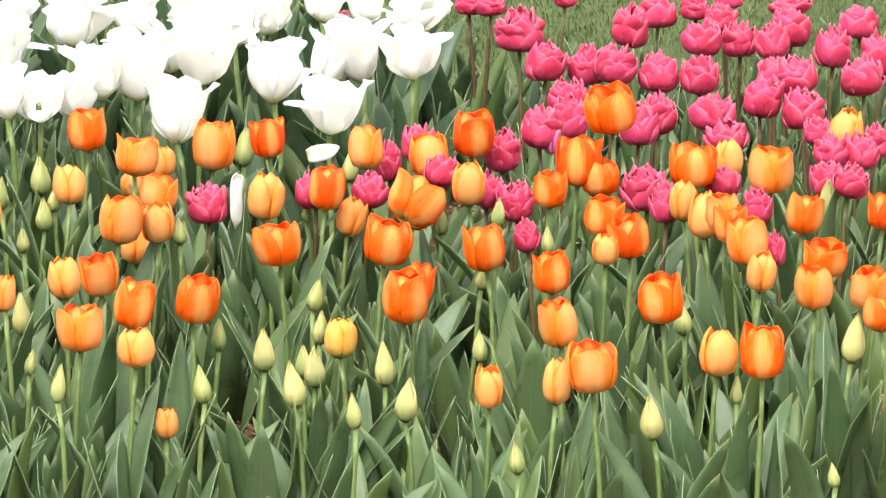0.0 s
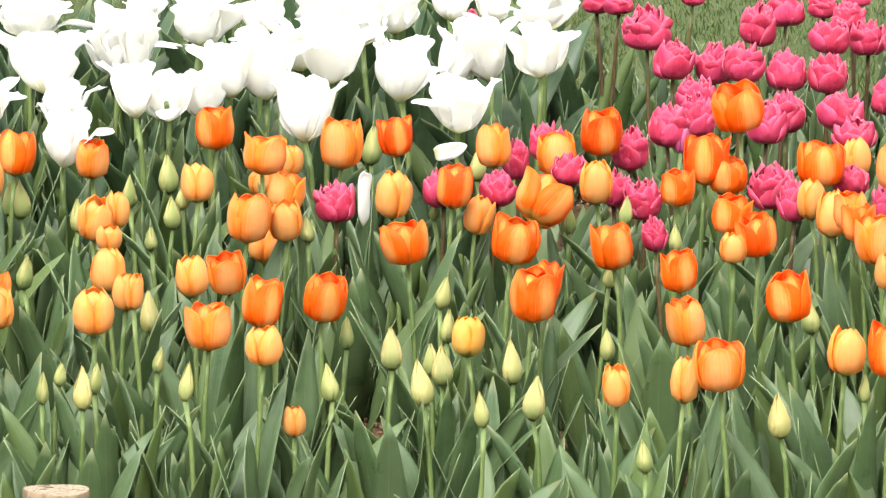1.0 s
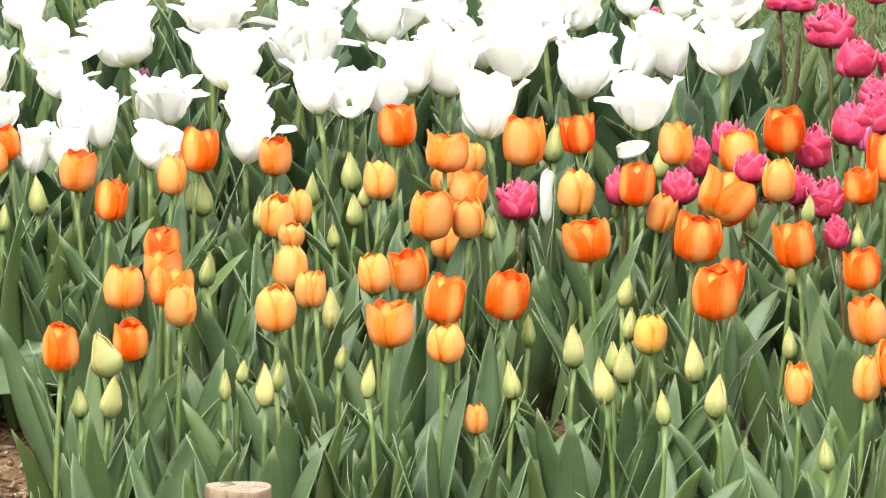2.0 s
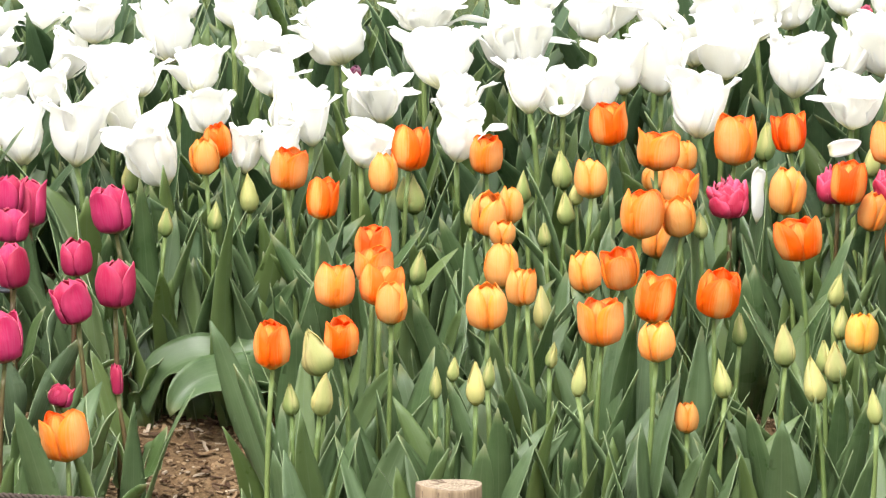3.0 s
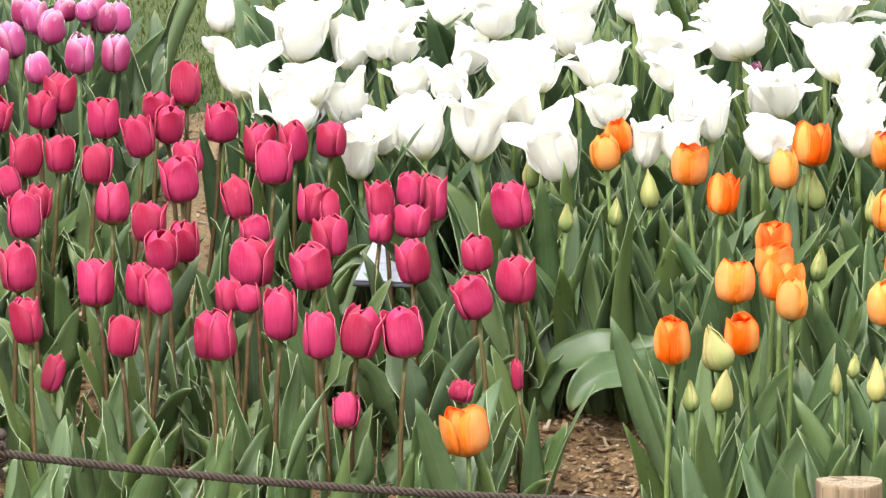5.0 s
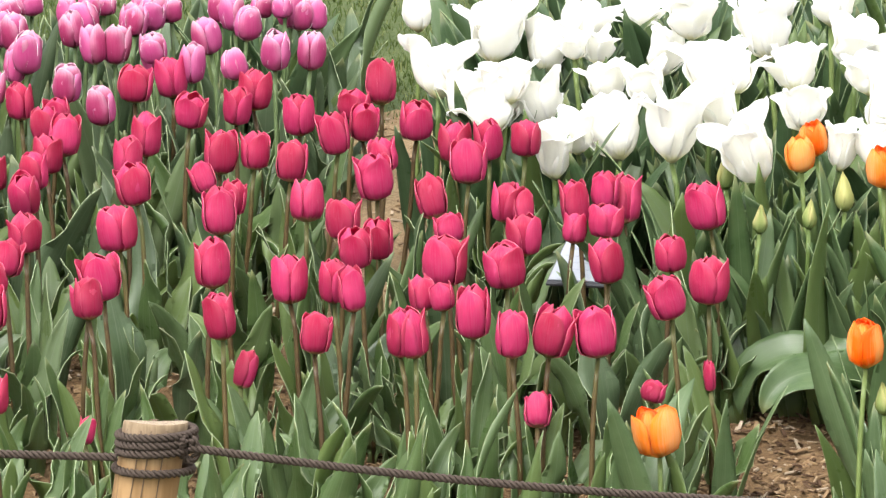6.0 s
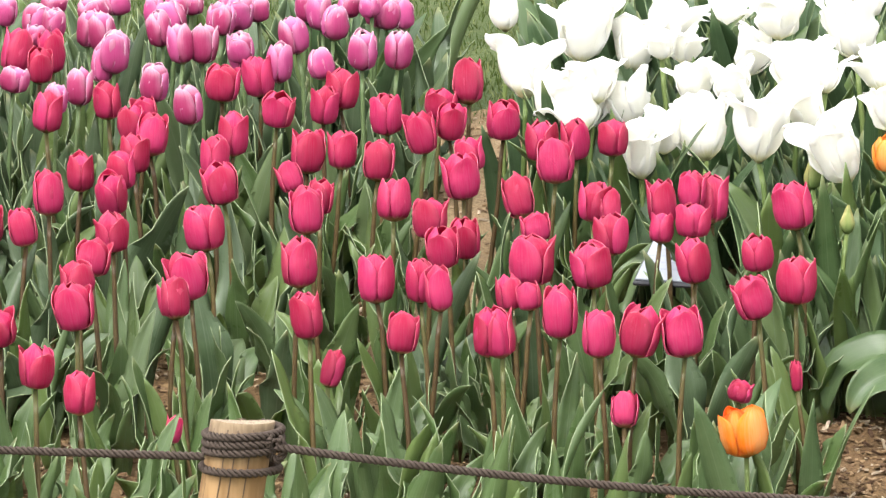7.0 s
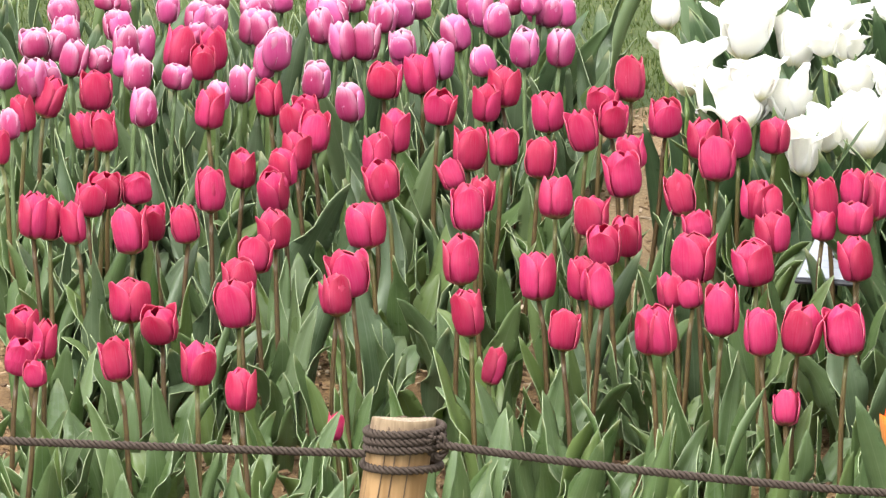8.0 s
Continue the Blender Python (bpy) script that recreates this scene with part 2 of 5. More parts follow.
def mesh_of(name, pieces, mats):
    """pieces: (verts, faces, uv per vert, material index per face)."""
    vs, fs, uvs, mi, n = [], [], [], [], 0
    for v, f, uv, m in pieces:
        vs.append(np.asarray(v, float))
        fs += [tuple(i + n for i in q) for q in f]
        uvs.append(np.asarray(uv, float))
        mi += list(m)
        n += len(v)
    me = bpy.data.meshes.new(name)
    me.from_pydata(np.concatenate(vs).tolist(), [], fs)
    uv = np.concatenate(uvs)
    layer = me.uv_layers.new(name="UVMap")
    loops = np.empty(len(me.loops), np.int32)
    me.loops.foreach_get("vertex_index", loops)
    layer.data.foreach_set("uv", uv[loops].ravel())
    me.polygons.foreach_set("material_index", mi)
    me.polygons.foreach_set("use_smooth", [True] * len(me.polygons))
    for m in mats:
        me.materials.append(m)
    me.update()
    return me


def shell(P, thick):
    """A thin closed sheet round the grid of points P (rows along, columns across)."""
    nv, nu, _ = P.shape
    du, dv = np.gradient(P, axis=1), np.gradient(P, axis=0)
    nr = np.cross(du, dv)
    nr /= np.maximum(np.linalg.norm(nr, axis=2, keepdims=True), 1e-9)
    a, b = P + nr * thick / 2, P - nr * thick / 2
    verts = np.concatenate([a.reshape(-1, 3), b.reshape(-1, 3)])
    uu, vv = np.meshgrid(np.linspace(0, 1, nu), np.linspace(0, 1, nv))
    uv = np.stack([uu.ravel(), vv.ravel()], 1)
    g = lambda i, j: i * nu + j
    o = nu * nv
    faces, mi = [], []
    for i in range(nv - 1):
        for j in range(nu - 1):
            q = (g(i, j), g(i, j + 1), g(i + 1, j + 1), g(i + 1, j))
            faces += [q, tuple(o + k for k in reversed(q))]
            mi += [0, 0]
    ring = [g(0, j) for j in range(nu)] + [g(i, nu - 1) for i in range(1, nv)] + [g(nv - 1, j) for j in range(nu - 2, -1, -1)] + [g(i, 0) for i in range(nv - 2, 0, -1)]
    for p, q in zip(ring, ring[1:] + ring[:1]):
        faces.append((p, o + p, o + q, q))
        mi.append(1)
    return verts, faces, np.concatenate([uv, uv]), mi


def petal(r, z, wide, seed, cup=0.0, ragged=0.02, fold=0.0, nu=9, nv=13, thick=0.018, widest=0.45, shoulder=2.6, crown=0.6, flare=0.0, point=0.02, nick=0.0, groove=0.0):
    """One petal of a flower of height 1, an oval with a rounded point. r, z: the profile from the base to the tip (three to five values
    each, spread evenly); wide: half its angle round the flower, in degrees; widest: how far up it is at its widest."""
    q = random.Random(seed)
    s = 1 - (1 - np.linspace(0, 1, nv)) ** 1.7
    knots = np.linspace(0, 1, len(r))

    def smooth(y):
        fine = np.interp(np.linspace(0, 1, 61), knots, y)
        ker = np.hanning(15)
        ker /= ker.sum()
        padded = np.concatenate([2 * fine[0] - fine[7:0:-1], fine, 2 * fine[-1] - fine[-2:-9:-1]])
        return np.interp(s, np.linspace(0, 1, 61), np.convolve(padded, ker, "valid"))

    R, Z = smooth(r), smooth(z)
    low = 0.6 + 0.4 * np.sin(np.pi / 2 * np.minimum(1, s / widest))
    high = np.maximum(0.0, 1 - np.maximum(0, (s - widest) / (1 - widest)) ** shoulder) ** crown
    ph, ph2, lean = q.uniform(0, 6.3), q.uniform(0, 6.3), q.uniform(-0.10, 0.10)
    width = np.radians(wide) * np.maximum(0.02, low * high * (1 + nick * np.sin(ph2 + 15 * s) * s ** 3))
    u = np.linspace(-1, 1, nu)
    U, S = np.meshgrid(u, s)
    A = U * width[:, None] + lean * S ** 2
    rag = ragged * np.sin(ph + 9 * S + 3 * U) * U ** 2 + 0.7 * ragged * np.sin(ph2 + 17 * S + 2 * U) * np.abs(U) * S
    RR = R[:, None] * (1 - cup * U ** 2) + rag + flare * np.abs(U) ** 3 * S ** 2 + fold * (1 - np.abs(U)) * S - groove * np.exp(-((U / 0.22) ** 2)) * np.sin(np.pi * S)
    RR = RR + 0.011 * np.sin(4.5 * U + ph) * np.sin(10 * S + ph2) * S
    ZZ = Z[:, None] - 0.03 * S * U ** 2 + 0.5 * rag + point * np.exp(-((U / 0.4) ** 2)) * S ** 6
    return np.stack([RR * np.sin(A), RR * np.cos(A), ZZ], 2), thick


def leaf(length, width, lean, bend, seed, wave=0.0, waves=3.0, fold=0.5, twist=0.0, nu=5, nv=13, thick=0.0009):
    """One long leaf that grows from the origin and leans towards +y."""
    q = random.Random(seed)
    s = np.linspace(0, 1, nv)
    th = np.radians(lean) + np.radians(bend) * s ** 1.7
    step = length / (nv - 1)
    y = np.concatenate([[0], np.cumsum(np.sin(th[:-1]) * step)])
    z = np.concatenate([[0], np.cumsum(np.cos(th[:-1]) * step)])
    side = q.uniform(-0.12, 0.12) * length * s ** 2
    w = 0.56 * width * np.sin(np.pi * (0.13 + 0.87 * s) ** 0.9) ** 0.68
    w = np.maximum(w, 0.0006)
    tw = np.radians(twist) * s
    u = np.linspace(-1, 1, nu)
    U, S = np.meshgrid(u, s)
    nrm = np.stack([np.zeros(nv), -np.cos(th), np.sin(th)], 1)
    lat = np.stack([np.ones(nv), np.zeros(nv), np.zeros(nv)], 1)
    la = lat * np.cos(tw)[:, None] + nrm * np.sin(tw)[:, None]
    na = nrm * np.cos(tw)[:, None] - lat * np.sin(tw)[:, None]
    ph = q.uniform(0, 6.3)
    ripple = wave * (np.sin(ph + waves * 6.283 * S) * (U > 0) + np.sin(ph + 2 + waves * 5.4 * S) * (U < 0)) * U ** 2 * np.sin(np.pi * S ** 0.7)
    ripple = ripple + 0.3 * wave * np.sin(2.3 * ph + waves * 13.0 * S + 2.0 * U) * U ** 2 * np.sin(np.pi * S ** 0.7)
    off = fold * (1 - 0.6 * S) * w[:, None] * np.abs(U) ** 1.5 + ripple
    P = np.stack([side, y, z], 1)[:, None, :] + la[:, None, :] * (U * w[:, None])[..., None] + na[:, None, :] * off[..., None]
    return P, thick


def child(name, me, parent, m, label=""):
    ob = new(name, me)
    ob.parent, ob.matrix_basis = parent, m
    if label:
        ob["label"] = label
    return ob


def sweep(path, radius, sides=8, cap=True):
    """A tube along a path of points; radius may be a list."""
    path = np.asarray(path, float)
    t = np.gradient(path, axis=0)
    t /= np.linalg.norm(t, axis=1, keepdims=True)
    up = np.array([0.0, 0.13, 1.0]) if abs(t[0][2]) < 0.8 else np.array([1.0, 0.1, 0.0])
    a = np.cross(t, up)
    a /= np.linalg.norm(a, axis=1, keepdims=True)
    b = np.cross(t, a)
    rad = np.broadcast_to(np.asarray(radius, float), (len(path),))
    ang = np.linspace(0, 2 * np.pi, sides, endpoint=False)
    v = path[:, None] + rad[:, None, None] * (np.cos(ang)[None, :, None] * a[:, None] + np.sin(ang)[None, :, None] * b[:, None])
    n = len(path)
    f = [(i * sides + j, i * sides + (j + 1) % sides, (i + 1) * sides + (j + 1) % sides, (i + 1) * sides + j) for i in range(n - 1) for j in range(sides)]
    if cap:
        f += [tuple(range(sides - 1, -1, -1)), tuple((n - 1) * sides + j for j in range(sides))]
    uv = np.stack([np.tile(np.linspace(0, 1, sides), n), np.repeat(np.linspace(0, 1, n), sides)], 1)
    return v.reshape(-1, 3), f, uv, [0] * len(f)


# ---- the ground ----
SLOPE, FOOT = 0.15, 8.0


def ground_z(x, y):
    return SLOPE * np.clip(np.asarray(y, float) - FOOT, -0.3, 26.0)


def bed_back(x):
    """Where the bed ends and the lawn begins, behind the flowers."""
    return 10.97 + 0.05 * np.sin(3 * x) + 0.025 * np.sin(17 * x + 1) + 0.06 * np.tanh(6 * (x - 1.4))


def build_ground():
    xs = np.concatenate([[-900, -150, -40, -12, -5], np.arange(-2.6, 2.9, 0.035), [5, 12, 40, 150, 900]])
    ys = np.concatenate([[-900, -150, -30, -6, 2, 6, 7.3], np.arange(7.6, 11.3, 0.035), np.arange(11.4, 13.5, 0.15), [16, 22, 30, 34, 60, 150, 900]])
    X, Y = np.meshgrid(xs, ys)
    Z = ground_z(X, Y)
    near = (np.abs(X) < 3) & (Y > 7.5) & (Y < 11.3)
    lump = np.array([noise.noise((x * 9, y * 9, 0.3)) * 0.014 + noise.noise((x * 31, y * 31, 3.1)) * 0.009 for x, y in zip(X.ravel(), Y.ravel())]).reshape(X.shape)
    Z = Z + np.where(near, lump, 0)
    nx, ny = len(xs), len(ys)
    v = np.stack([X.ravel(), Y.ravel(), Z.ravel()], 1)
    f, mi = [], []
    for i in range(ny - 1):
        for j in range(nx - 1):
            f.append((i * nx + j, i * nx + j + 1, (i + 1) * nx + j + 1, (i + 1) * nx + j))
            cx, cy = (xs[j] + xs[j + 1]) / 2, (ys[i] + ys[i + 1]) / 2
            mi.append(0 if 7.75 < cy < bed_back(cx) and abs(cx) < 2.45 else 1)
    me = mesh_of("ground", [(v, f, v[:, :2], mi)], [SOIL, LAWN])
    tagged(new("ground", me), "brown mulched flower bed soil rising to a lawn", "ground", kind="structure")


build_ground()


def build_grass():
    q = np.random.RandomState(3)
    n = 100000
    x = q.uniform(-2.3, 2.6, n)
    y = 10.8 + q.uniform(0, 1, n) ** 1.3 * 2.2
    keep = y > bed_back(x) - 0.10 * q.uniform(0, 1, n) ** 2
    x, y = x[keep], y[keep]
    n = len(x)
    h, w, a = q.uniform(0.007, 0.020, n), q.uniform(0.0008, 0.0017, n), q.uniform(0, 6.283, n)
    lx, ly = q.normal(0, 0.006, n), q.normal(0, 0.006, n)
    z = ground_z(x, y) - 0.002
    dx, dy = np.cos(a) * w, np.sin(a) * w
    v = np.stack([np.stack([x - dx, y - dy, z], 1), np.stack([x + dx, y + dy, z], 1), np.stack([x + dx * 0.8 + lx * 0.4, y + dy * 0.8 + ly * 0.4, z + h * 0.6], 1),
                  np.stack([x - dx * 0.8 + lx * 0.4, y - dy * 0.8 + ly * 0.4, z + h * 0.6], 1), np.stack([x + lx, y + ly, z + h], 1)], 1).reshape(-1, 3)
    f, mi = [], [0] * (2 * n)
    for i in range(0, 5 * n, 5):
        f += [(i, i + 1, i + 2, i + 3), (i + 3, i + 2, i + 4)]
    tagged(new("grass", mesh_of("grass", [(v, f, v[:, :2], mi)], [BLADE])), "short yellowish green lawn grass behind the tulip bed", "grass", kind="stuff")


build_grass()


def build_chips():
    q = np.random.RandomState(8)
    n = 34000
    x, y = q.uniform(-1.9, 2.1, n), 8.3 + 2.55 * q.uniform(0, 1, n)
    gap = np.arange(n) % 40 == 0
    x, y = np.where(gap, q.uniform(-0.16, 0.16, n), x), np.where(gap, q.uniform(8.5, 9.4, n), y)
    trodden = (np.abs(x + 0.68) < 0.12) & (y > 9.4) & (np.arange(n) % 3 > 0)
    x = np.where(trodden, x + 0.9, x)
    L, W, T = 0.005 + 0.022 * q.uniform(0, 1, n) ** 2, q.uniform(0.0025, 0.008, n), q.uniform(0.001, 0.0035, n)
    a, tilt = q.uniform(0, 6.283, n), q.normal(0, 0.35, n)
    box = np.array([[-1, -1, -1], [1, -0.7, -1], [0.8, 1, -1], [-0.9, 0.8, -1], [-1, -0.9, 1], [0.9, -0.8, 1], [0.8, 0.9, 1], [-0.8, 0.8, 1]]) / 2
    quads = np.array([(3, 2, 1, 0), (4, 5, 6, 7), (0, 1, 5, 4), (1, 2, 6, 5), (2, 3, 7, 6), (3, 0, 4, 7)])
    b = box[None] * np.stack([L, W, T], 1)[:, None] * q.uniform(0.75, 1.25, (n, 8, 3))
    c, s = np.cos(tilt)[:, None], np.sin(tilt)[:, None]
    bx, bz = b[..., 0] * c - b[..., 2] * s, b[..., 0] * s + b[..., 2] * c
    c, s = np.cos(a)[:, None], np.sin(a)[:, None]
    lump = np.array([noise.noise((i * 9, j * 9, 0.3)) * 0.014 + noise.noise((i * 31, j * 31, 3.1)) * 0.009 for i, j in zip(x, y)])
    v = np.stack([bx * c - b[..., 1] * s + x[:, None], bx * s + b[..., 1] * c + y[:, None], bz + (ground_z(x, y) + lump + 0.003)[:, None]], 2).reshape(-1, 3)
    fs = (np.arange(n)[:, None, None] * 8 + quads[None]).reshape(-1, 4).tolist()
    me = mesh_of("bark_mulch", [(v, fs, v[:, :2], [0] * len(fs))], [CHIP])
    me.polygons.foreach_set("use_smooth", [False] * len(me.polygons))
    tagged(new("bark_mulch", me), "scattered brown and pale bark chips on the soil", "mulch", kind="stuff")


build_chips()

# ---- where the flowers stand: x, y, height of the flower's middle over the soil, its width and its height ----
orange_spots_a = ((-0.186, 8.411, 0.22, 0.067, 0.074), (0.026, 9.366, 0.369, 0.046, 0.056), (0.093, 8.278, 0.384, 0.056, 0.068), (0.126, 9.169, 0.381, 0.057, 0.066), (0.174, 9.097, 0.356, 0.048, 0.065), (0.182, 8.598, 0.371, 0.06, 0.065), (0.187, 8.386, 0.362, 0.051, 0.058), (0.241, 8.755, 0.385, 0.053, 0.056), (0.241, 8.69, 0.373, 0.056, 0.056), (0.246, 8.615, 0.367, 0.063, 0.063), (0.309, 9.269, 0.385, 0.059, 0.073), (0.428, 9.325, 0.36, 0.053, 0.063), (0.548, 8.45, 0.364, 0.062, 0.071), (0.589, 8.64, 0.384, 0.052, 0.065), (0.62, 8.503, 0.381, 0.056, 0.074), (0.624, 9.446, 0.374, 0.062, 0.071), (0.638, 8.99, 0.362, 0.066, 0.076), (0.682, 9.28, 0.377, 0.068, 0.064),)
orange_spots_b = ((0.704, 9.127, 0.363, 0.06, 0.059), (0.708, 8.516, 0.384, 0.063, 0.071), (0.805, 9.329, 0.379, 0.069, 0.079), (0.86, 8.83, 0.372, 0.065, 0.069), (0.893, 9.359, 0.383, 0.05, 0.065), (0.957, 9.156, 0.362, 0.054, 0.071), (1.009, 8.562, 0.371, 0.068, 0.081), (1.01, 8.838, 0.371, 0.07, 0.072), (1.033, 8.611, 0.375, 0.04, 0.064), (1.039, 9.318, 0.377, 0.057, 0.069), (1.139, 9.351, 0.356, 0.067, 0.071), (1.162, 8.856, 0.355, 0.061, 0.072), (1.206, 8.389, 0.383, 0.056, 0.072), (1.207, 9.376, 0.383, 0.067, 0.076), (1.225, 8.211, 0.376, 0.07, 0.075), (1.238, 8.712, 0.36, 0.055, 0.065), (1.29, 9.113, 0.369, 0.054, 0.059), (1.341, 8.923, 0.382, 0.06, 0.064),)
orange_spots_c = ((1.348, 9.224, 0.382, 0.067, 0.081), (1.368, 8.826, 0.378, 0.059, 0.065), (1.377, 8.573, 0.361, 0.067, 0.073), (1.381, 9.219, 0.358, 0.061, 0.06), (1.419, 9.338, 0.43, 0.079, 0.076), (1.463, 8.248, 0.384, 0.066, 0.08), (1.524, 9.223, 0.374, 0.072, 0.073), (1.525, 8.937, 0.382, 0.055, 0.063), (1.531, 8.906, 0.374, 0.05, 0.062), (1.55, 8.868, 0.359, 0.064, 0.076), (1.607, 8.646, 0.355, 0.056, 0.068), (1.634, 9.166, 0.383, 0.072, 0.075), (1.641, 8.935, 0.379, 0.055, 0.063), (1.644, 8.78, 0.359, 0.064, 0.057), (1.665, 8.552, 0.381, 0.056, 0.065), (1.673, 8.49, 0.361, 0.052, 0.052), (1.776, 9.013, 0.361, 0.05, 0.059),)
orange_spots = orange_spots_a + orange_spots_b + orange_spots_c
apricot_spots_a = ((0.005, 9.293, 0.367, 0.046, 0.06), (0.26, 8.52, 0.37, 0.048, 0.064), (0.268, 9.182, 0.37, 0.047, 0.064), (0.392, 8.493, 0.372, 0.059, 0.069), (0.415, 9.006, 0.359, 0.055, 0.068), (0.425, 8.776, 0.347, 0.053, 0.068), (0.432, 8.902, 0.36, 0.036, 0.041), (0.446, 8.677, 0.346, 0.04, 0.057), (0.452, 9.051, 0.358, 0.04, 0.058), (0.454, 8.634, 0.359, 0.027, 0.055), (0.547, 8.753, 0.345, 0.05, 0.063), (0.582, 9.236, 0.347, 0.049, 0.064), (0.617, 8.351, 0.365, 0.052, 0.058), (0.701, 9.026, 0.349, 0.05, 0.065), (0.866, 9.157, 0.35, 0.056, 0.077), (1.082, 8.199, 0.354, 0.038, 0.062), (1.175, 8.214, 0.355, 0.043, 0.067), (1.178, 9.191, 0.356, 0.054, 0.07),)
apricot_spots_b = ((1.329, 8.805, 0.366, 0.041, 0.049), (1.417, 8.343, 0.354, 0.056, 0.071), (1.485, 9.066, 0.363, 0.047, 0.064), (1.508, 9.022, 0.354, 0.052, 0.075), (1.533, 8.674, 0.37, 0.044, 0.063), (1.596, 9.313, 0.359, 0.047, 0.062), (1.807, 9.494, 0.354, 0.06, 0.072),)
apricot_spots = apricot_spots_a + apricot_spots_b
yellow_spots_a = ((0.916, 8.549, 0.317, 0.047, 0.062),)
yellow_spots = yellow_spots_a
peach_bud_spots_a = ((0.661, 8.384, 0.25, 0.028, 0.046), (0.673, 9.131, 0.286, 0.042, 0.064), (0.693, 9.458, 0.286, 0.031, 0.043), (0.742, 9.494, 0.31, 0.033, 0.052), (0.996, 9.2, 0.307, 0.037, 0.063),)
peach_bud_spots = peach_bud_spots_a
bud_spots_a = ((-0.111, 9.404, 0.309, 0.028, 0.059), (-0.057, 9.174, 0.299, 0.022, 0.044), (0.016, 9.176, 0.307, 0.022, 0.045), (0.071, 9.31, 0.304, 0.029, 0.06), (0.119, 8.288, 0.306, 0.023, 0.044), (0.157, 8.281, 0.317, 0.03, 0.061), (0.302, 9.319, 0.299, 0.022, 0.051), (0.31, 8.941, 0.298, 0.025, 0.052), (0.314, 8.336, 0.314, 0.017, 0.046), (0.318, 9.288, 0.308, 0.034, 0.061), (0.339, 8.379, 0.319, 0.017, 0.034), (0.368, 8.301, 0.323, 0.026, 0.06), (0.385, 8.342, 0.325, 0.018, 0.046), (0.401, 9.215, 0.304, 0.022, 0.051), (0.478, 8.478, 0.309, 0.017, 0.039), (0.48, 9.283, 0.32, 0.022, 0.051), (0.483, 8.73, 0.3, 0.027, 0.063),)
bud_spots_b = ((0.487, 9.348, 0.299, 0.022, 0.043), (0.506, 9.115, 0.296, 0.02, 0.038), (0.507, 8.323, 0.324, 0.02, 0.054), (0.546, 9.254, 0.295, 0.027, 0.049), (0.548, 9.381, 0.319, 0.031, 0.06), (0.56, 9.266, 0.316, 0.022, 0.037), (0.714, 8.39, 0.301, 0.025, 0.054), (0.741, 9.146, 0.3, 0.022, 0.042), (0.748, 8.561, 0.318, 0.021, 0.047), (0.804, 8.471, 0.323, 0.03, 0.061), (0.833, 8.314, 0.323, 0.031, 0.065), (0.859, 8.474, 0.306, 0.023, 0.047), (0.872, 8.453, 0.305, 0.03, 0.059), (0.874, 9.59, 0.306, 0.03, 0.062), (0.892, 8.59, 0.318, 0.022, 0.048), (0.901, 8.78, 0.311, 0.023, 0.049), (0.902, 8.205, 0.319, 0.021, 0.049), (0.937, 9.231, 0.304, 0.017, 0.034),)
bud_spots_c = ((0.974, 8.487, 0.298, 0.028, 0.064), (0.975, 8.262, 0.317, 0.031, 0.063), (1.026, 9.459, 0.312, 0.026, 0.054), (1.093, 7.986, 0.323, 0.022, 0.045), (1.108, 8.49, 0.321, 0.022, 0.047), (1.134, 9.165, 0.311, 0.022, 0.051), (1.162, 8.909, 0.296, 0.021, 0.037), (1.217, 9.153, 0.323, 0.022, 0.047), (1.282, 9.068, 0.305, 0.02, 0.042), (1.311, 8.235, 0.298, 0.031, 0.063), (1.424, 8.668, 0.305, 0.027, 0.052), (1.445, 8.353, 0.297, 0.016, 0.039), (1.501, 7.9, 0.323, 0.016, 0.034), (1.641, 8.539, 0.313, 0.033, 0.073), (1.741, 9.276, 0.305, 0.029, 0.062),)
bud_spots = bud_spots_a + bud_spots_b + bud_spots_c
crimson_spots_a = ((-1.621, 9.484, 0.306, 0.026, 0.062), (-1.615, 9.683, 0.306, 0.039, 0.065), (-1.598, 9.749, 0.314, 0.045, 0.07), (-1.527, 9.844, 0.299, 0.055, 0.069), (-1.507, 9.091, 0.309, 0.047, 0.074), (-1.499, 9.574, 0.308, 0.041, 0.066), (-1.484, 9.103, 0.302, 0.042, 0.071), (-1.461, 9.528, 0.319, 0.042, 0.069), (-1.444, 9.216, 0.299, 0.048, 0.056), (-1.443, 9.093, 0.297, 0.04, 0.067), (-1.437, 8.581, 0.298, 0.048, 0.056), (-1.425, 10.025, 0.324, 0.052, 0.078), (-1.423, 9.25, 0.305, 0.051, 0.06), (-1.416, 8.394, 0.311, 0.045, 0.056), (-1.389, 8.46, 0.313, 0.035, 0.06), (-1.378, 8.331, 0.305, 0.034, 0.039), (-1.377, 9.273, 0.3, 0.051, 0.051), (-1.368, 9.939, 0.324, 0.044, 0.064),)
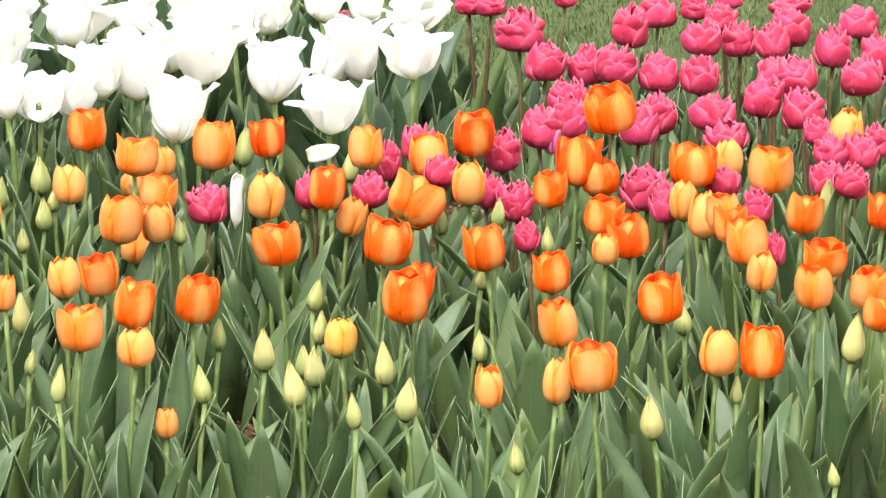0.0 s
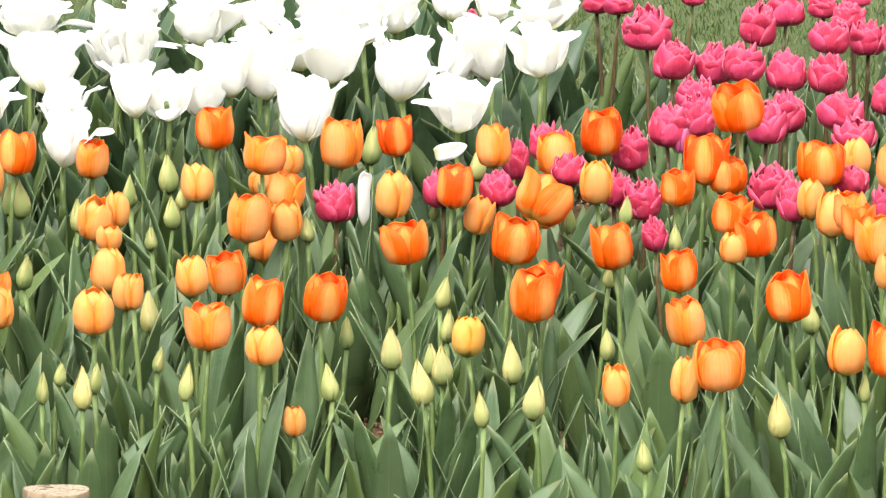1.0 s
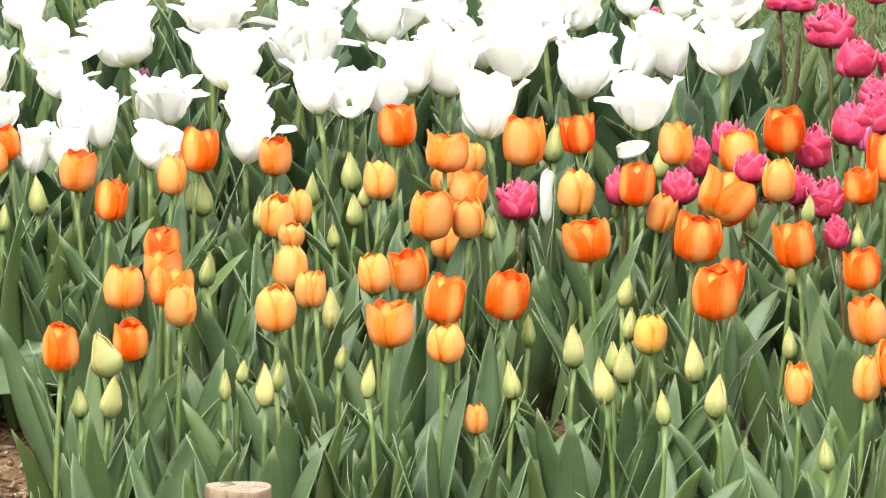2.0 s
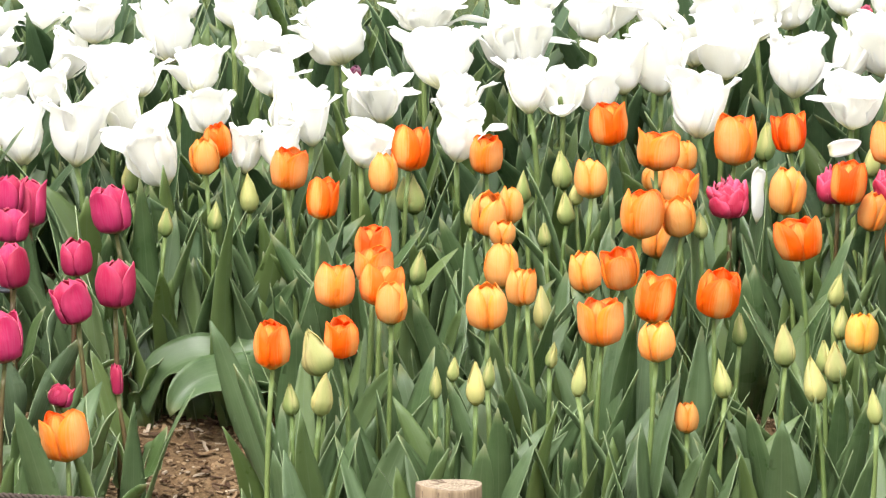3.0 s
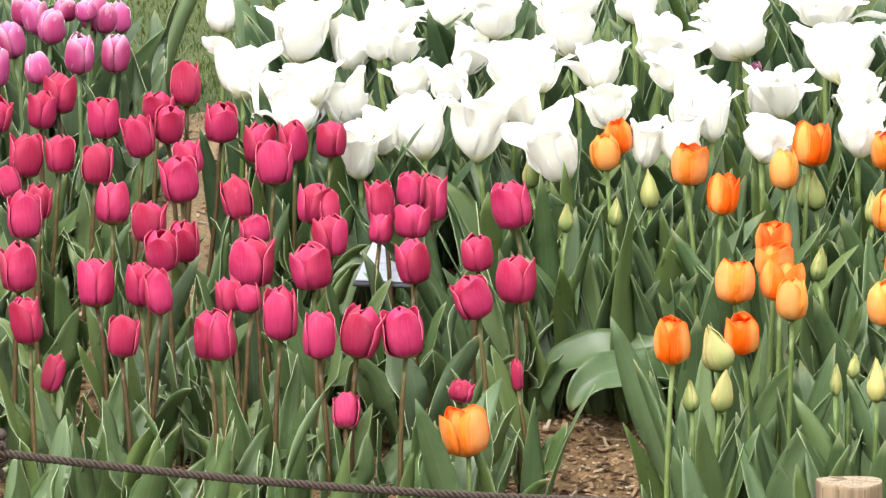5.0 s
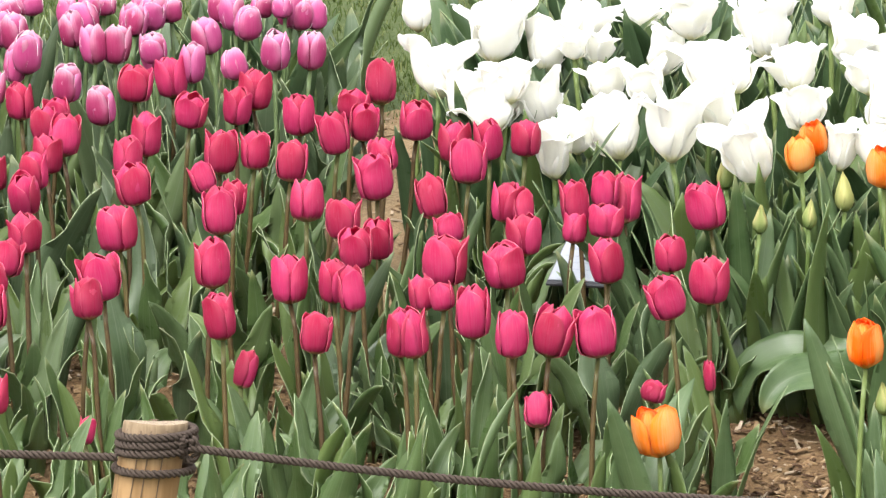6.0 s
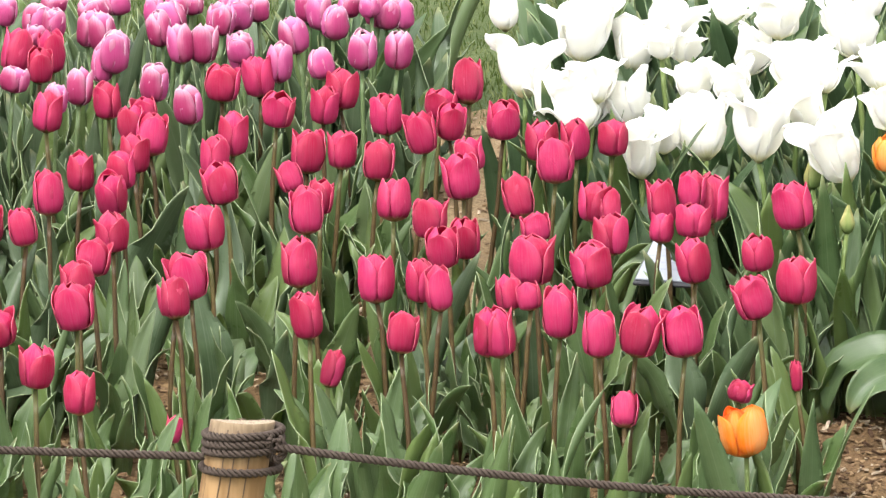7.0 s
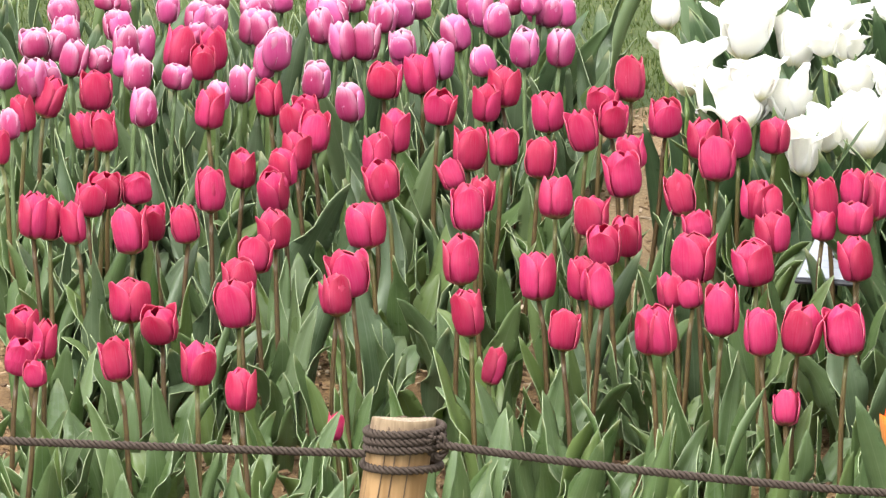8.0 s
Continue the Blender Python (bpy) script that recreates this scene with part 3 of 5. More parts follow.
crimson_spots_b = ((-1.364, 10.065, 0.313, 0.046, 0.074), (-1.349, 9.046, 0.301, 0.054, 0.074), (-1.329, 9.115, 0.296, 0.037, 0.061), (-1.324, 9.686, 0.313, 0.05, 0.068), (-1.299, 8.677, 0.306, 0.06, 0.068), (-1.271, 8.377, 0.312, 0.044, 0.065), (-1.269, 9.057, 0.309, 0.044, 0.062), (-1.261, 9.25, 0.306, 0.048, 0.072), (-1.243, 8.604, 0.296, 0.053, 0.057), (-1.234, 9.762, 0.312, 0.047, 0.063), (-1.224, 9.342, 0.313, 0.045, 0.064), (-1.183, 9.663, 0.303, 0.045, 0.059), (-1.173, 9.753, 0.295, 0.045, 0.054), (-1.166, 9.285, 0.302, 0.05, 0.072), (-1.163, 9.519, 0.295, 0.047, 0.067), (-1.16, 8.827, 0.298, 0.051, 0.057), (-1.156, 9.323, 0.322, 0.045, 0.064), (-1.156, 8.33, 0.324, 0.046, 0.065),)
crimson_spots_c = ((-1.152, 8.906, 0.307, 0.051, 0.058), (-1.147, 9.583, 0.307, 0.053, 0.071), (-1.137, 8.624, 0.32, 0.056, 0.073), (-1.134, 9.02, 0.313, 0.048, 0.062), (-1.081, 8.22, 0.32, 0.044, 0.061), (-1.064, 9.861, 0.317, 0.056, 0.065), (-1.029, 9.431, 0.315, 0.047, 0.068), (-1.015, 9.571, 0.312, 0.048, 0.072), (-1.013, 9.985, 0.296, 0.051, 0.071), (-1.003, 8.677, 0.314, 0.044, 0.052), (-1.001, 9.306, 0.308, 0.053, 0.068), (-1.001, 8.66, 0.322, 0.045, 0.064), (-0.999, 9.044, 0.314, 0.06, 0.073), (-0.993, 8.788, 0.318, 0.055, 0.075), (-0.959, 9.697, 0.318, 0.05, 0.059), (-0.9, 9.378, 0.3, 0.038, 0.052), (-0.894, 9.795, 0.3, 0.045, 0.065), (-0.89, 9.463, 0.316, 0.054, 0.073),)
crimson_spots_d = ((-0.87, 9.829, 0.317, 0.054, 0.07), (-0.856, 9.109, 0.323, 0.052, 0.075), (-0.848, 9.235, 0.309, 0.037, 0.059), (-0.842, 8.847, 0.32, 0.054, 0.075), (-0.836, 9.468, 0.317, 0.045, 0.063), (-0.81, 8.661, 0.3, 0.046, 0.073), (-0.783, 9.686, 0.315, 0.052, 0.069), (-0.778, 9.439, 0.309, 0.05, 0.068), (-0.733, 9.182, 0.32, 0.054, 0.068), (-0.726, 8.794, 0.314, 0.052, 0.074), (-0.719, 9.628, 0.303, 0.048, 0.072), (-0.709, 9.828, 0.295, 0.049, 0.054), (-0.684, 9.665, 0.311, 0.046, 0.064), (-0.673, 8.565, 0.306, 0.046, 0.063), (-0.672, 9.105, 0.314, 0.05, 0.065), (-0.666, 9.857, 0.323, 0.051, 0.076), (-0.661, 8.78, 0.317, 0.045, 0.068), (-0.64, 8.942, 0.319, 0.049, 0.066),)
crimson_spots_e = ((-0.638, 9.336, 0.314, 0.057, 0.075), (-0.633, 9.465, 0.312, 0.047, 0.057), (-0.629, 8.727, 0.32, 0.042, 0.069), (-0.614, 9.043, 0.305, 0.043, 0.066), (-0.601, 9.702, 0.304, 0.055, 0.066), (-0.55, 8.521, 0.32, 0.041, 0.072), (-0.542, 9.223, 0.316, 0.047, 0.071), (-0.535, 9.582, 0.303, 0.049, 0.069), (-0.529, 8.697, 0.324, 0.038, 0.054), (-0.528, 8.519, 0.321, 0.047, 0.075), (-0.513, 9.088, 0.306, 0.045, 0.046), (-0.508, 8.88, 0.318, 0.067, 0.078), (-0.503, 9.415, 0.318, 0.057, 0.074), (-0.498, 8.682, 0.324, 0.037, 0.045), (-0.479, 9.57, 0.31, 0.046, 0.068), (-0.454, 8.633, 0.316, 0.051, 0.078), (-0.436, 9.186, 0.319, 0.047, 0.064), (-0.422, 9.555, 0.316, 0.049, 0.061),)
crimson_spots_f = ((-0.418, 8.869, 0.315, 0.059, 0.07), (-0.408, 9.164, 0.318, 0.034, 0.055), (-0.399, 9.026, 0.316, 0.048, 0.066), (-0.345, 8.567, 0.311, 0.055, 0.077), (-0.332, 9.244, 0.303, 0.046, 0.073), (-0.331, 9.092, 0.306, 0.038, 0.047), (-0.29, 9.26, 0.318, 0.044, 0.061), (-0.283, 9.084, 0.321, 0.05, 0.055), (-0.276, 8.567, 0.311, 0.06, 0.077), (-0.273, 8.935, 0.305, 0.049, 0.071), (-0.261, 9.283, 0.298, 0.054, 0.077), (-0.181, 8.907, 0.324, 0.046, 0.057), (-0.177, 8.74, 0.31, 0.053, 0.067), (-0.13, 9.156, 0.325, 0.06, 0.076), (-0.126, 8.809, 0.314, 0.057, 0.073),)
crimson_spots = crimson_spots_a + crimson_spots_b + crimson_spots_c + crimson_spots_d + crimson_spots_e + crimson_spots_f
torn_spots_a = ((-0.396, 8.56, 0.308, 0.05, 0.071),)
torn_spots = torn_spots_a
low_crimson_spots_a = ((-0.989, 8.492, 0.186, 0.024, 0.042), (-0.791, 8.725, 0.204, 0.032, 0.058), (-0.36, 8.547, 0.206, 0.039, 0.055), (-0.204, 8.637, 0.205, 0.037, 0.035), (-0.122, 8.754, 0.192, 0.018, 0.048),)
low_crimson_spots = low_crimson_spots_a
mauve_spots_a = ((-1.671, 9.798, 0.337, 0.04, 0.054), (-1.654, 10.012, 0.333, 0.055, 0.055), (-1.642, 10.28, 0.318, 0.057, 0.066), (-1.636, 10.05, 0.319, 0.041, 0.056), (-1.613, 9.755, 0.342, 0.051, 0.072), (-1.609, 10.082, 0.332, 0.052, 0.061), (-1.609, 9.508, 0.333, 0.035, 0.053), (-1.593, 9.808, 0.326, 0.045, 0.073), (-1.579, 9.914, 0.334, 0.046, 0.064), (-1.572, 10.256, 0.342, 0.047, 0.03), (-1.557, 10.307, 0.322, 0.048, 0.042), (-1.537, 9.928, 0.328, 0.044, 0.046), (-1.537, 10.166, 0.324, 0.051, 0.056), (-1.499, 9.975, 0.344, 0.046, 0.064), (-1.487, 9.862, 0.342, 0.036, 0.055), (-1.48, 10.035, 0.326, 0.041, 0.065), (-1.471, 10.258, 0.33, 0.038, 0.053), (-1.452, 9.781, 0.344, 0.051, 0.063),)
mauve_spots_b = ((-1.415, 10.231, 0.323, 0.051, 0.062), (-1.413, 9.581, 0.342, 0.048, 0.065), (-1.401, 10.347, 0.324, 0.048, 0.034), (-1.396, 10.085, 0.333, 0.039, 0.041), (-1.393, 9.807, 0.333, 0.049, 0.045), (-1.372, 10.127, 0.344, 0.041, 0.056), (-1.32, 10.159, 0.327, 0.041, 0.065), (-1.32, 10.275, 0.331, 0.057, 0.043), (-1.314, 9.725, 0.324, 0.039, 0.054), (-1.289, 10.153, 0.325, 0.049, 0.071), (-1.287, 10.338, 0.325, 0.044, 0.042), (-1.283, 9.778, 0.33, 0.045, 0.065), (-1.27, 9.954, 0.324, 0.04, 0.071), (-1.247, 9.946, 0.345, 0.055, 0.077), (-1.225, 10.312, 0.319, 0.038, 0.047), (-1.191, 10.139, 0.334, 0.047, 0.065), (-1.181, 10.263, 0.338, 0.041, 0.047), (-1.179, 10.225, 0.331, 0.058, 0.058),)
mauve_spots_c = ((-1.168, 9.813, 0.329, 0.049, 0.067), (-1.163, 10.318, 0.329, 0.044, 0.038), (-1.149, 10.062, 0.328, 0.046, 0.069), (-1.119, 10.081, 0.324, 0.05, 0.07), (-1.111, 10.232, 0.326, 0.043, 0.058), (-1.098, 9.717, 0.319, 0.05, 0.068), (-1.096, 10.174, 0.34, 0.041, 0.056), (-1.084, 10.255, 0.337, 0.051, 0.07), (-1.076, 10.237, 0.338, 0.051, 0.062), (-1.051, 10.054, 0.324, 0.046, 0.052), (-1.049, 10.064, 0.316, 0.043, 0.074), (-1.046, 10.278, 0.333, 0.041, 0.047), (-0.985, 9.998, 0.315, 0.046, 0.07), (-0.967, 10.316, 0.329, 0.042, 0.057), (-0.965, 10.113, 0.331, 0.05, 0.065), (-0.964, 10.317, 0.329, 0.047, 0.038), (-0.942, 10.296, 0.323, 0.047, 0.062), (-0.916, 10.228, 0.323, 0.051, 0.062),)
mauve_spots_d = ((-0.901, 9.882, 0.343, 0.049, 0.054), (-0.901, 10.298, 0.334, 0.042, 0.042), (-0.854, 10.247, 0.345, 0.038, 0.038), (-0.849, 9.996, 0.338, 0.053, 0.07), (-0.847, 10.293, 0.331, 0.049, 0.066), (-0.834, 10.289, 0.323, 0.047, 0.057), (-0.806, 10.304, 0.32, 0.042, 0.057), (-0.797, 10.061, 0.322, 0.048, 0.07), (0.245, 9.977, 0.315, 0.02, 0.027), (1.349, 9.5, 0.338, 0.021, 0.046),)
mauve_spots = mauve_spots_a + mauve_spots_b + mauve_spots_c + mauve_spots_d
white_spots_a = ((-0.578, 9.89, 0.339, 0.1, 0.101), (-0.523, 9.829, 0.305, 0.095, 0.086), (-0.504, 10.08, 0.35, 0.106, 0.107), (-0.502, 10.136, 0.337, 0.097, 0.093), (-0.483, 9.8, 0.299, 0.075, 0.076), (-0.473, 9.732, 0.317, 0.084, 0.085), (-0.463, 9.764, 0.349, 0.103, 0.076), (-0.418, 10.101, 0.321, 0.087, 0.088), (-0.393, 9.803, 0.311, 0.094, 0.085), (-0.378, 9.62, 0.275, 0.078, 0.084), (-0.361, 10.189, 0.341, 0.098, 0.084), (-0.361, 10.048, 0.335, 0.058, 0.049), (-0.339, 9.648, 0.303, 0.074, 0.075), (-0.335, 10.09, 0.324, 0.068, 0.059), (-0.301, 9.857, 0.324, 0.076, 0.067), (-0.281, 9.626, 0.318, 0.102, 0.112), (-0.267, 10.322, 0.327, 0.089, 0.06), (-0.236, 9.803, 0.338, 0.075, 0.076),)
white_spots_b = ((-0.218, 9.994, 0.345, 0.081, 0.087), (-0.19, 9.5, 0.359, 0.1, 0.129), (-0.176, 9.969, 0.404, 0.096, 0.077), (-0.136, 9.652, 0.403, 0.111, 0.093), (-0.108, 9.552, 0.367, 0.083, 0.093), (-0.1, 9.579, 0.413, 0.064, 0.065), (-0.051, 9.378, 0.357, 0.099, 0.118), (-0.044, 9.953, 0.39, 0.105, 0.106), (-0.031, 10.114, 0.387, 0.068, 0.039), (-0.008, 9.667, 0.404, 0.093, 0.084), (0.005, 9.594, 0.356, 0.083, 0.074), (0.052, 10.055, 0.396, 0.087, 0.058), (0.056, 9.378, 0.357, 0.063, 0.082), (0.087, 9.868, 0.388, 0.104, 0.086), (0.107, 9.62, 0.402, 0.092, 0.065), (0.125, 9.349, 0.364, 0.081, 0.073), (0.131, 9.513, 0.377, 0.101, 0.101), (0.162, 9.481, 0.375, 0.073, 0.092),)
white_spots_c = ((0.216, 9.965, 0.407, 0.105, 0.058), (0.228, 9.903, 0.395, 0.123, 0.096), (0.24, 9.313, 0.379, 0.098, 0.072), (0.244, 9.655, 0.36, 0.102, 0.089), (0.278, 9.611, 0.373, 0.083, 0.084), (0.357, 10.085, 0.386, 0.116, 0.064), (0.358, 10.026, 0.396, 0.106, 0.058), (0.374, 9.708, 0.409, 0.121, 0.099), (0.386, 9.361, 0.38, 0.09, 0.086), (0.394, 9.644, 0.362, 0.083, 0.075), (0.493, 9.876, 0.39, 0.104, 0.086), (0.495, 9.912, 0.387, 0.124, 0.106), (0.511, 9.55, 0.406, 0.082, 0.092), (0.522, 9.845, 0.402, 0.075, 0.105), (0.543, 10.055, 0.4, 0.067, 0.058), (0.552, 9.657, 0.374, 0.083, 0.084), (0.558, 9.589, 0.384, 0.083, 0.074), (0.62, 9.616, 0.38, 0.092, 0.075),)
white_spots_d = ((0.624, 9.955, 0.406, 0.096, 0.067), (0.631, 10.007, 0.398, 0.106, 0.087), (0.661, 9.706, 0.397, 0.093, 0.094), (0.721, 9.729, 0.399, 0.103, 0.113), (0.737, 10.019, 0.408, 0.087, 0.068), (0.772, 9.527, 0.381, 0.101, 0.106), (0.779, 9.845, 0.401, 0.095, 0.086), (0.828, 9.783, 0.412, 0.113, 0.114), (0.84, 10.096, 0.389, 0.116, 0.078), (0.901, 9.998, 0.399, 0.087, 0.078), (0.939, 9.719, 0.397, 0.112, 0.113), (0.959, 10.027, 0.406, 0.106, 0.068), (1.013, 9.828, 0.387, 0.076, 0.096), (1.014, 9.622, 0.361, 0.111, 0.089), (1.055, 10.107, 0.398, 0.068, 0.049), (1.091, 9.835, 0.394, 0.095, 0.105), (1.121, 10.113, 0.394, 0.068, 0.049), (1.16, 9.771, 0.41, 0.094, 0.09),)
white_spots_e = ((1.196, 9.999, 0.412, 0.116, 0.058),)
white_spots = white_spots_a + white_spots_b + white_spots_c + white_spots_d + white_spots_e
white_bud_spots_a = ((-0.624, 10.138, 0.372, 0.045, 0.080),)
white_bud_spots = white_bud_spots_a
double_spots_a = ((0.785, 9.167, 0.335, 0.067, 0.061), (0.95, 9.21, 0.343, 0.068, 0.059), (1.034, 9.237, 0.335, 0.065, 0.054), (1.082, 9.391, 0.337, 0.047, 0.061), (1.099, 10.299, 0.326, 0.042, 0.047), (1.143, 9.506, 0.332, 0.07, 0.061), (1.149, 9.302, 0.347, 0.06, 0.051), (1.213, 9.257, 0.329, 0.048, 0.055), (1.232, 8.923, 0.354, 0.041, 0.05), (1.254, 9.205, 0.328, 0.06, 0.061), (1.26, 9.42, 0.345, 0.065, 0.065), (1.324, 10.347, 0.344, 0.057, 0.038), (1.331, 9.52, 0.354, 0.075, 0.069), (1.358, 10.316, 0.35, 0.057, 0.038), (1.393, 10.216, 0.333, 0.092, 0.071), (1.398, 9.678, 0.33, 0.072, 0.068), (1.402, 9.973, 0.342, 0.074, 0.064), (1.421, 9.81, 0.327, 0.072, 0.063),)
double_spots_b = ((1.453, 9.216, 0.345, 0.077, 0.07), (1.466, 9.106, 0.35, 0.051, 0.063), (1.473, 9.993, 0.333, 0.069, 0.065), (1.492, 10.381, 0.349, 0.048, 0.038), (1.493, 9.56, 0.347, 0.071, 0.067), (1.508, 9.934, 0.348, 0.073, 0.066), (1.547, 9.706, 0.326, 0.072, 0.067), (1.573, 10.21, 0.341, 0.072, 0.071), (1.574, 9.242, 0.342, 0.06, 0.048), (1.583, 9.936, 0.332, 0.078, 0.066), (1.599, 8.933, 0.328, 0.037, 0.05), (1.608, 9.136, 0.337, 0.051, 0.054), (1.617, 9.624, 0.349, 0.085, 0.064), (1.632, 9.536, 0.335, 0.071, 0.053), (1.647, 10.352, 0.329, 0.076, 0.057), (1.647, 9.912, 0.336, 0.073, 0.066), (1.68, 10.107, 0.347, 0.075, 0.061), (1.709, 10.346, 0.338, 0.054, 0.042),)
double_spots_c = ((1.711, 9.71, 0.351, 0.068, 0.068), (1.736, 10.242, 0.346, 0.063, 0.047), (1.748, 9.309, 0.329, 0.061, 0.056), (1.756, 10.162, 0.33, 0.064, 0.061), (1.767, 9.246, 0.344, 0.06, 0.053), (1.772, 9.925, 0.332, 0.074, 0.055), (1.775, 10.393, 0.343, 0.058, 0.038), (1.777, 9.447, 0.336, 0.058, 0.053), (1.78, 9.685, 0.339, 0.076, 0.065), (1.787, 9.599, 0.326, 0.053, 0.045), (1.8, 10.089, 0.345, 0.065, 0.061), (1.805, 9.876, 0.343, 0.082, 0.064), (1.824, 9.459, 0.332, 0.067, 0.058), (1.857, 10.248, 0.328, 0.076, 0.066), (1.861, 9.512, 0.331, 0.053, 0.053), (1.867, 10.309, 0.351, 0.076, 0.034), (1.905, 10.118, 0.328, 0.066, 0.07), (1.92, 9.919, 0.329, 0.083, 0.066),)
double_spots_d = ((1.962, 10.018, 0.341, 0.065, 0.074), (1.966, 10.215, 0.345, 0.072, 0.057),)
double_spots = double_spots_a + double_spots_b + double_spots_c + double_spots_d

# ---- petals, leaves and stems that the plants share ----
def petal_set(name, mats, outer, inner, rim=None):
    made = []
    for tag, kws in (("outer", outer), ("inner", inner)):
        row = []
        for seed, kw in enumerate(kws):
            P, th = petal(seed=seed + 17 * len(name), **kw)
            row.append(P)
        made.append([[mesh_of(name + "_petal", [shell(P, 0.013)], [m, rim or m]) for m in mats] for P in row])
    return made


sets = {}
TIPS = ((0.0, 0.0), (-0.06, 0.03), (0.05, 0.04), (-0.02, 0.01), (0.02, 0.07), (0.07, 0.02))
sets["orange"] = petal_set("orange", [ORANGE, ORANGE_RED, ORANGE_PEACH],
    [dict(r=[0.05, 0.36, 0.43, 0.42, 0.37 + d], z=[0, 0.11, 0.40, 0.71, 0.97 - e], wide=63, cup=0.05, ragged=0.012, point=0.0, groove=0.02, widest=0.42, shoulder=3.0, crown=0.55) for d, e in TIPS],
    [dict(r=[0.05, 0.33, 0.40, 0.39, 0.32 + d], z=[0, 0.12, 0.42, 0.74, 0.97 - e], wide=66, ragged=0.018, point=-0.01, groove=0.03, widest=0.5, shoulder=3.4, crown=0.55) for d, e in TIPS[:4]])
sets["apricot"] = petal_set("apricot", [APRICOT, YELLOW],
    [dict(r=[0.05, 0.35, 0.43, 0.39, 0.25 + d], z=[0, 0.12, 0.41, 0.73, 0.97 - e], wide=62, cup=0.05, ragged=0.010, point=0.0, groove=0.02, widest=0.42, shoulder=2.8) for d, e in TIPS[:4]],
    [dict(r=[0.05, 0.32, 0.40, 0.37, 0.20 + d], z=[0, 0.13, 0.43, 0.77, 0.98 - e], wide=64, ragged=0.015, point=0.0, groove=0.03, widest=0.5, shoulder=3.0) for d, e in TIPS[:3]])
sets["crimson"] = petal_set("crimson", [CRIMSON],
    [dict(r=[0.05, 0.35, 0.415, 0.405, 0.365 + d], z=[0, 0.09, 0.36, 0.68, 0.96 - e], wide=58, cup=0.04, ragged=0.016, point=0.0, groove=0.018, widest=0.46, shoulder=3.0, crown=0.55, flare=0.02, nick=0.03) for d, e in TIPS],
    [dict(r=[0.05, 0.33, 0.40, 0.375, 0.12 + d], z=[0, 0.10, 0.41, 0.77, 1.0 - e], wide=68, ragged=0.022, point=0.0, groove=0.03, widest=0.52, shoulder=6.0, crown=0.5, nick=0.05) for d, e in TIPS[:4]], RIM_CRIMSON)
sets["mauve"] = petal_set("mauve", [MAUVE],
    [dict(r=[0.05, 0.35, 0.42, 0.40, 0.29 + d], z=[0, 0.11, 0.40, 0.72, 0.96 - e], wide=60, cup=0.03, ragged=0.024, point=0.0, groove=0.02, widest=0.5, shoulder=3.0, crown=0.55) for d, e in TIPS[:4]],
    [dict(r=[0.05, 0.33, 0.41, 0.38, 0.13 + d], z=[0, 0.12, 0.44, 0.79, 1.0 - e], wide=66, ragged=0.030, point=0.0, groove=0.03, widest=0.55, shoulder=6.0, crown=0.5) for d, e in TIPS[:3]], RIM_MAUVE)
ruffled = dict(ragged=0.06, nu=9, nv=16, nick=0.12, point=0.02)
sets["white"] = petal_set("white", [WHITE],
    [dict(r=[0.05, 0.27, 0.385, 0.44, 0.52], z=[0, 0.17, 0.48, 0.80, 1.0], wide=50, cup=-0.02, flare=0.06, widest=0.5, shoulder=2.3, **ruffled),
     dict(r=[0.05, 0.27, 0.385, 0.50, 0.78], z=[0, 0.17, 0.46, 0.73, 0.80], wide=42, cup=-0.04, flare=0.05, widest=0.5, shoulder=2.1, **ruffled),
     dict(r=[0.05, 0.27, 0.385, 0.46, 0.64], z=[0, 0.17, 0.48, 0.79, 0.94], wide=46, cup=-0.03, flare=0.06, widest=0.5, shoulder=2.2, **ruffled),
     dict(r=[0.05, 0.28, 0.385, 0.41, 0.40], z=[0, 0.16, 0.49, 0.83, 1.04], wide=52, cup=-0.02, flare=0.05, widest=0.5, shoulder=2.3, **ruffled),
     dict(r=[0.05, 0.30, 0.42, 0.62, 0.92], z=[0, 0.17, 0.44, 0.60, 0.54], wide=28, cup=-0.05, flare=0.04, widest=0.45, shoulder=1.8, **ruffled)],
    [dict(r=[0.05, 0.25, 0.355, 0.39 + d, 0.43 + 1.7 * d], z=[0, 0.18, 0.52, 0.84, 1.03 - e], wide=50, flare=0.06, widest=0.52, shoulder=2.3, **ruffled)
     for d, e in ((0.0, 0.0), (0.05, 0.06), (-0.06, 0.0), (0.02, 0.12))])
sets["whitebud"] = petal_set("whitebud", [WHITE],
    [dict(r=[0.05, 0.29, 0.37, 0.32, 0.16 + d], z=[0, 0.16, 0.42, 0.74, 0.98], wide=60, shoulder=2.2) for d in (0, 0.06)], [dict(r=[0.05, 0.27, 0.34, 0.30, 0.14], z=[0, 0.16, 0.45, 0.76, 1.0], wide=56, shoulder=2.2)])
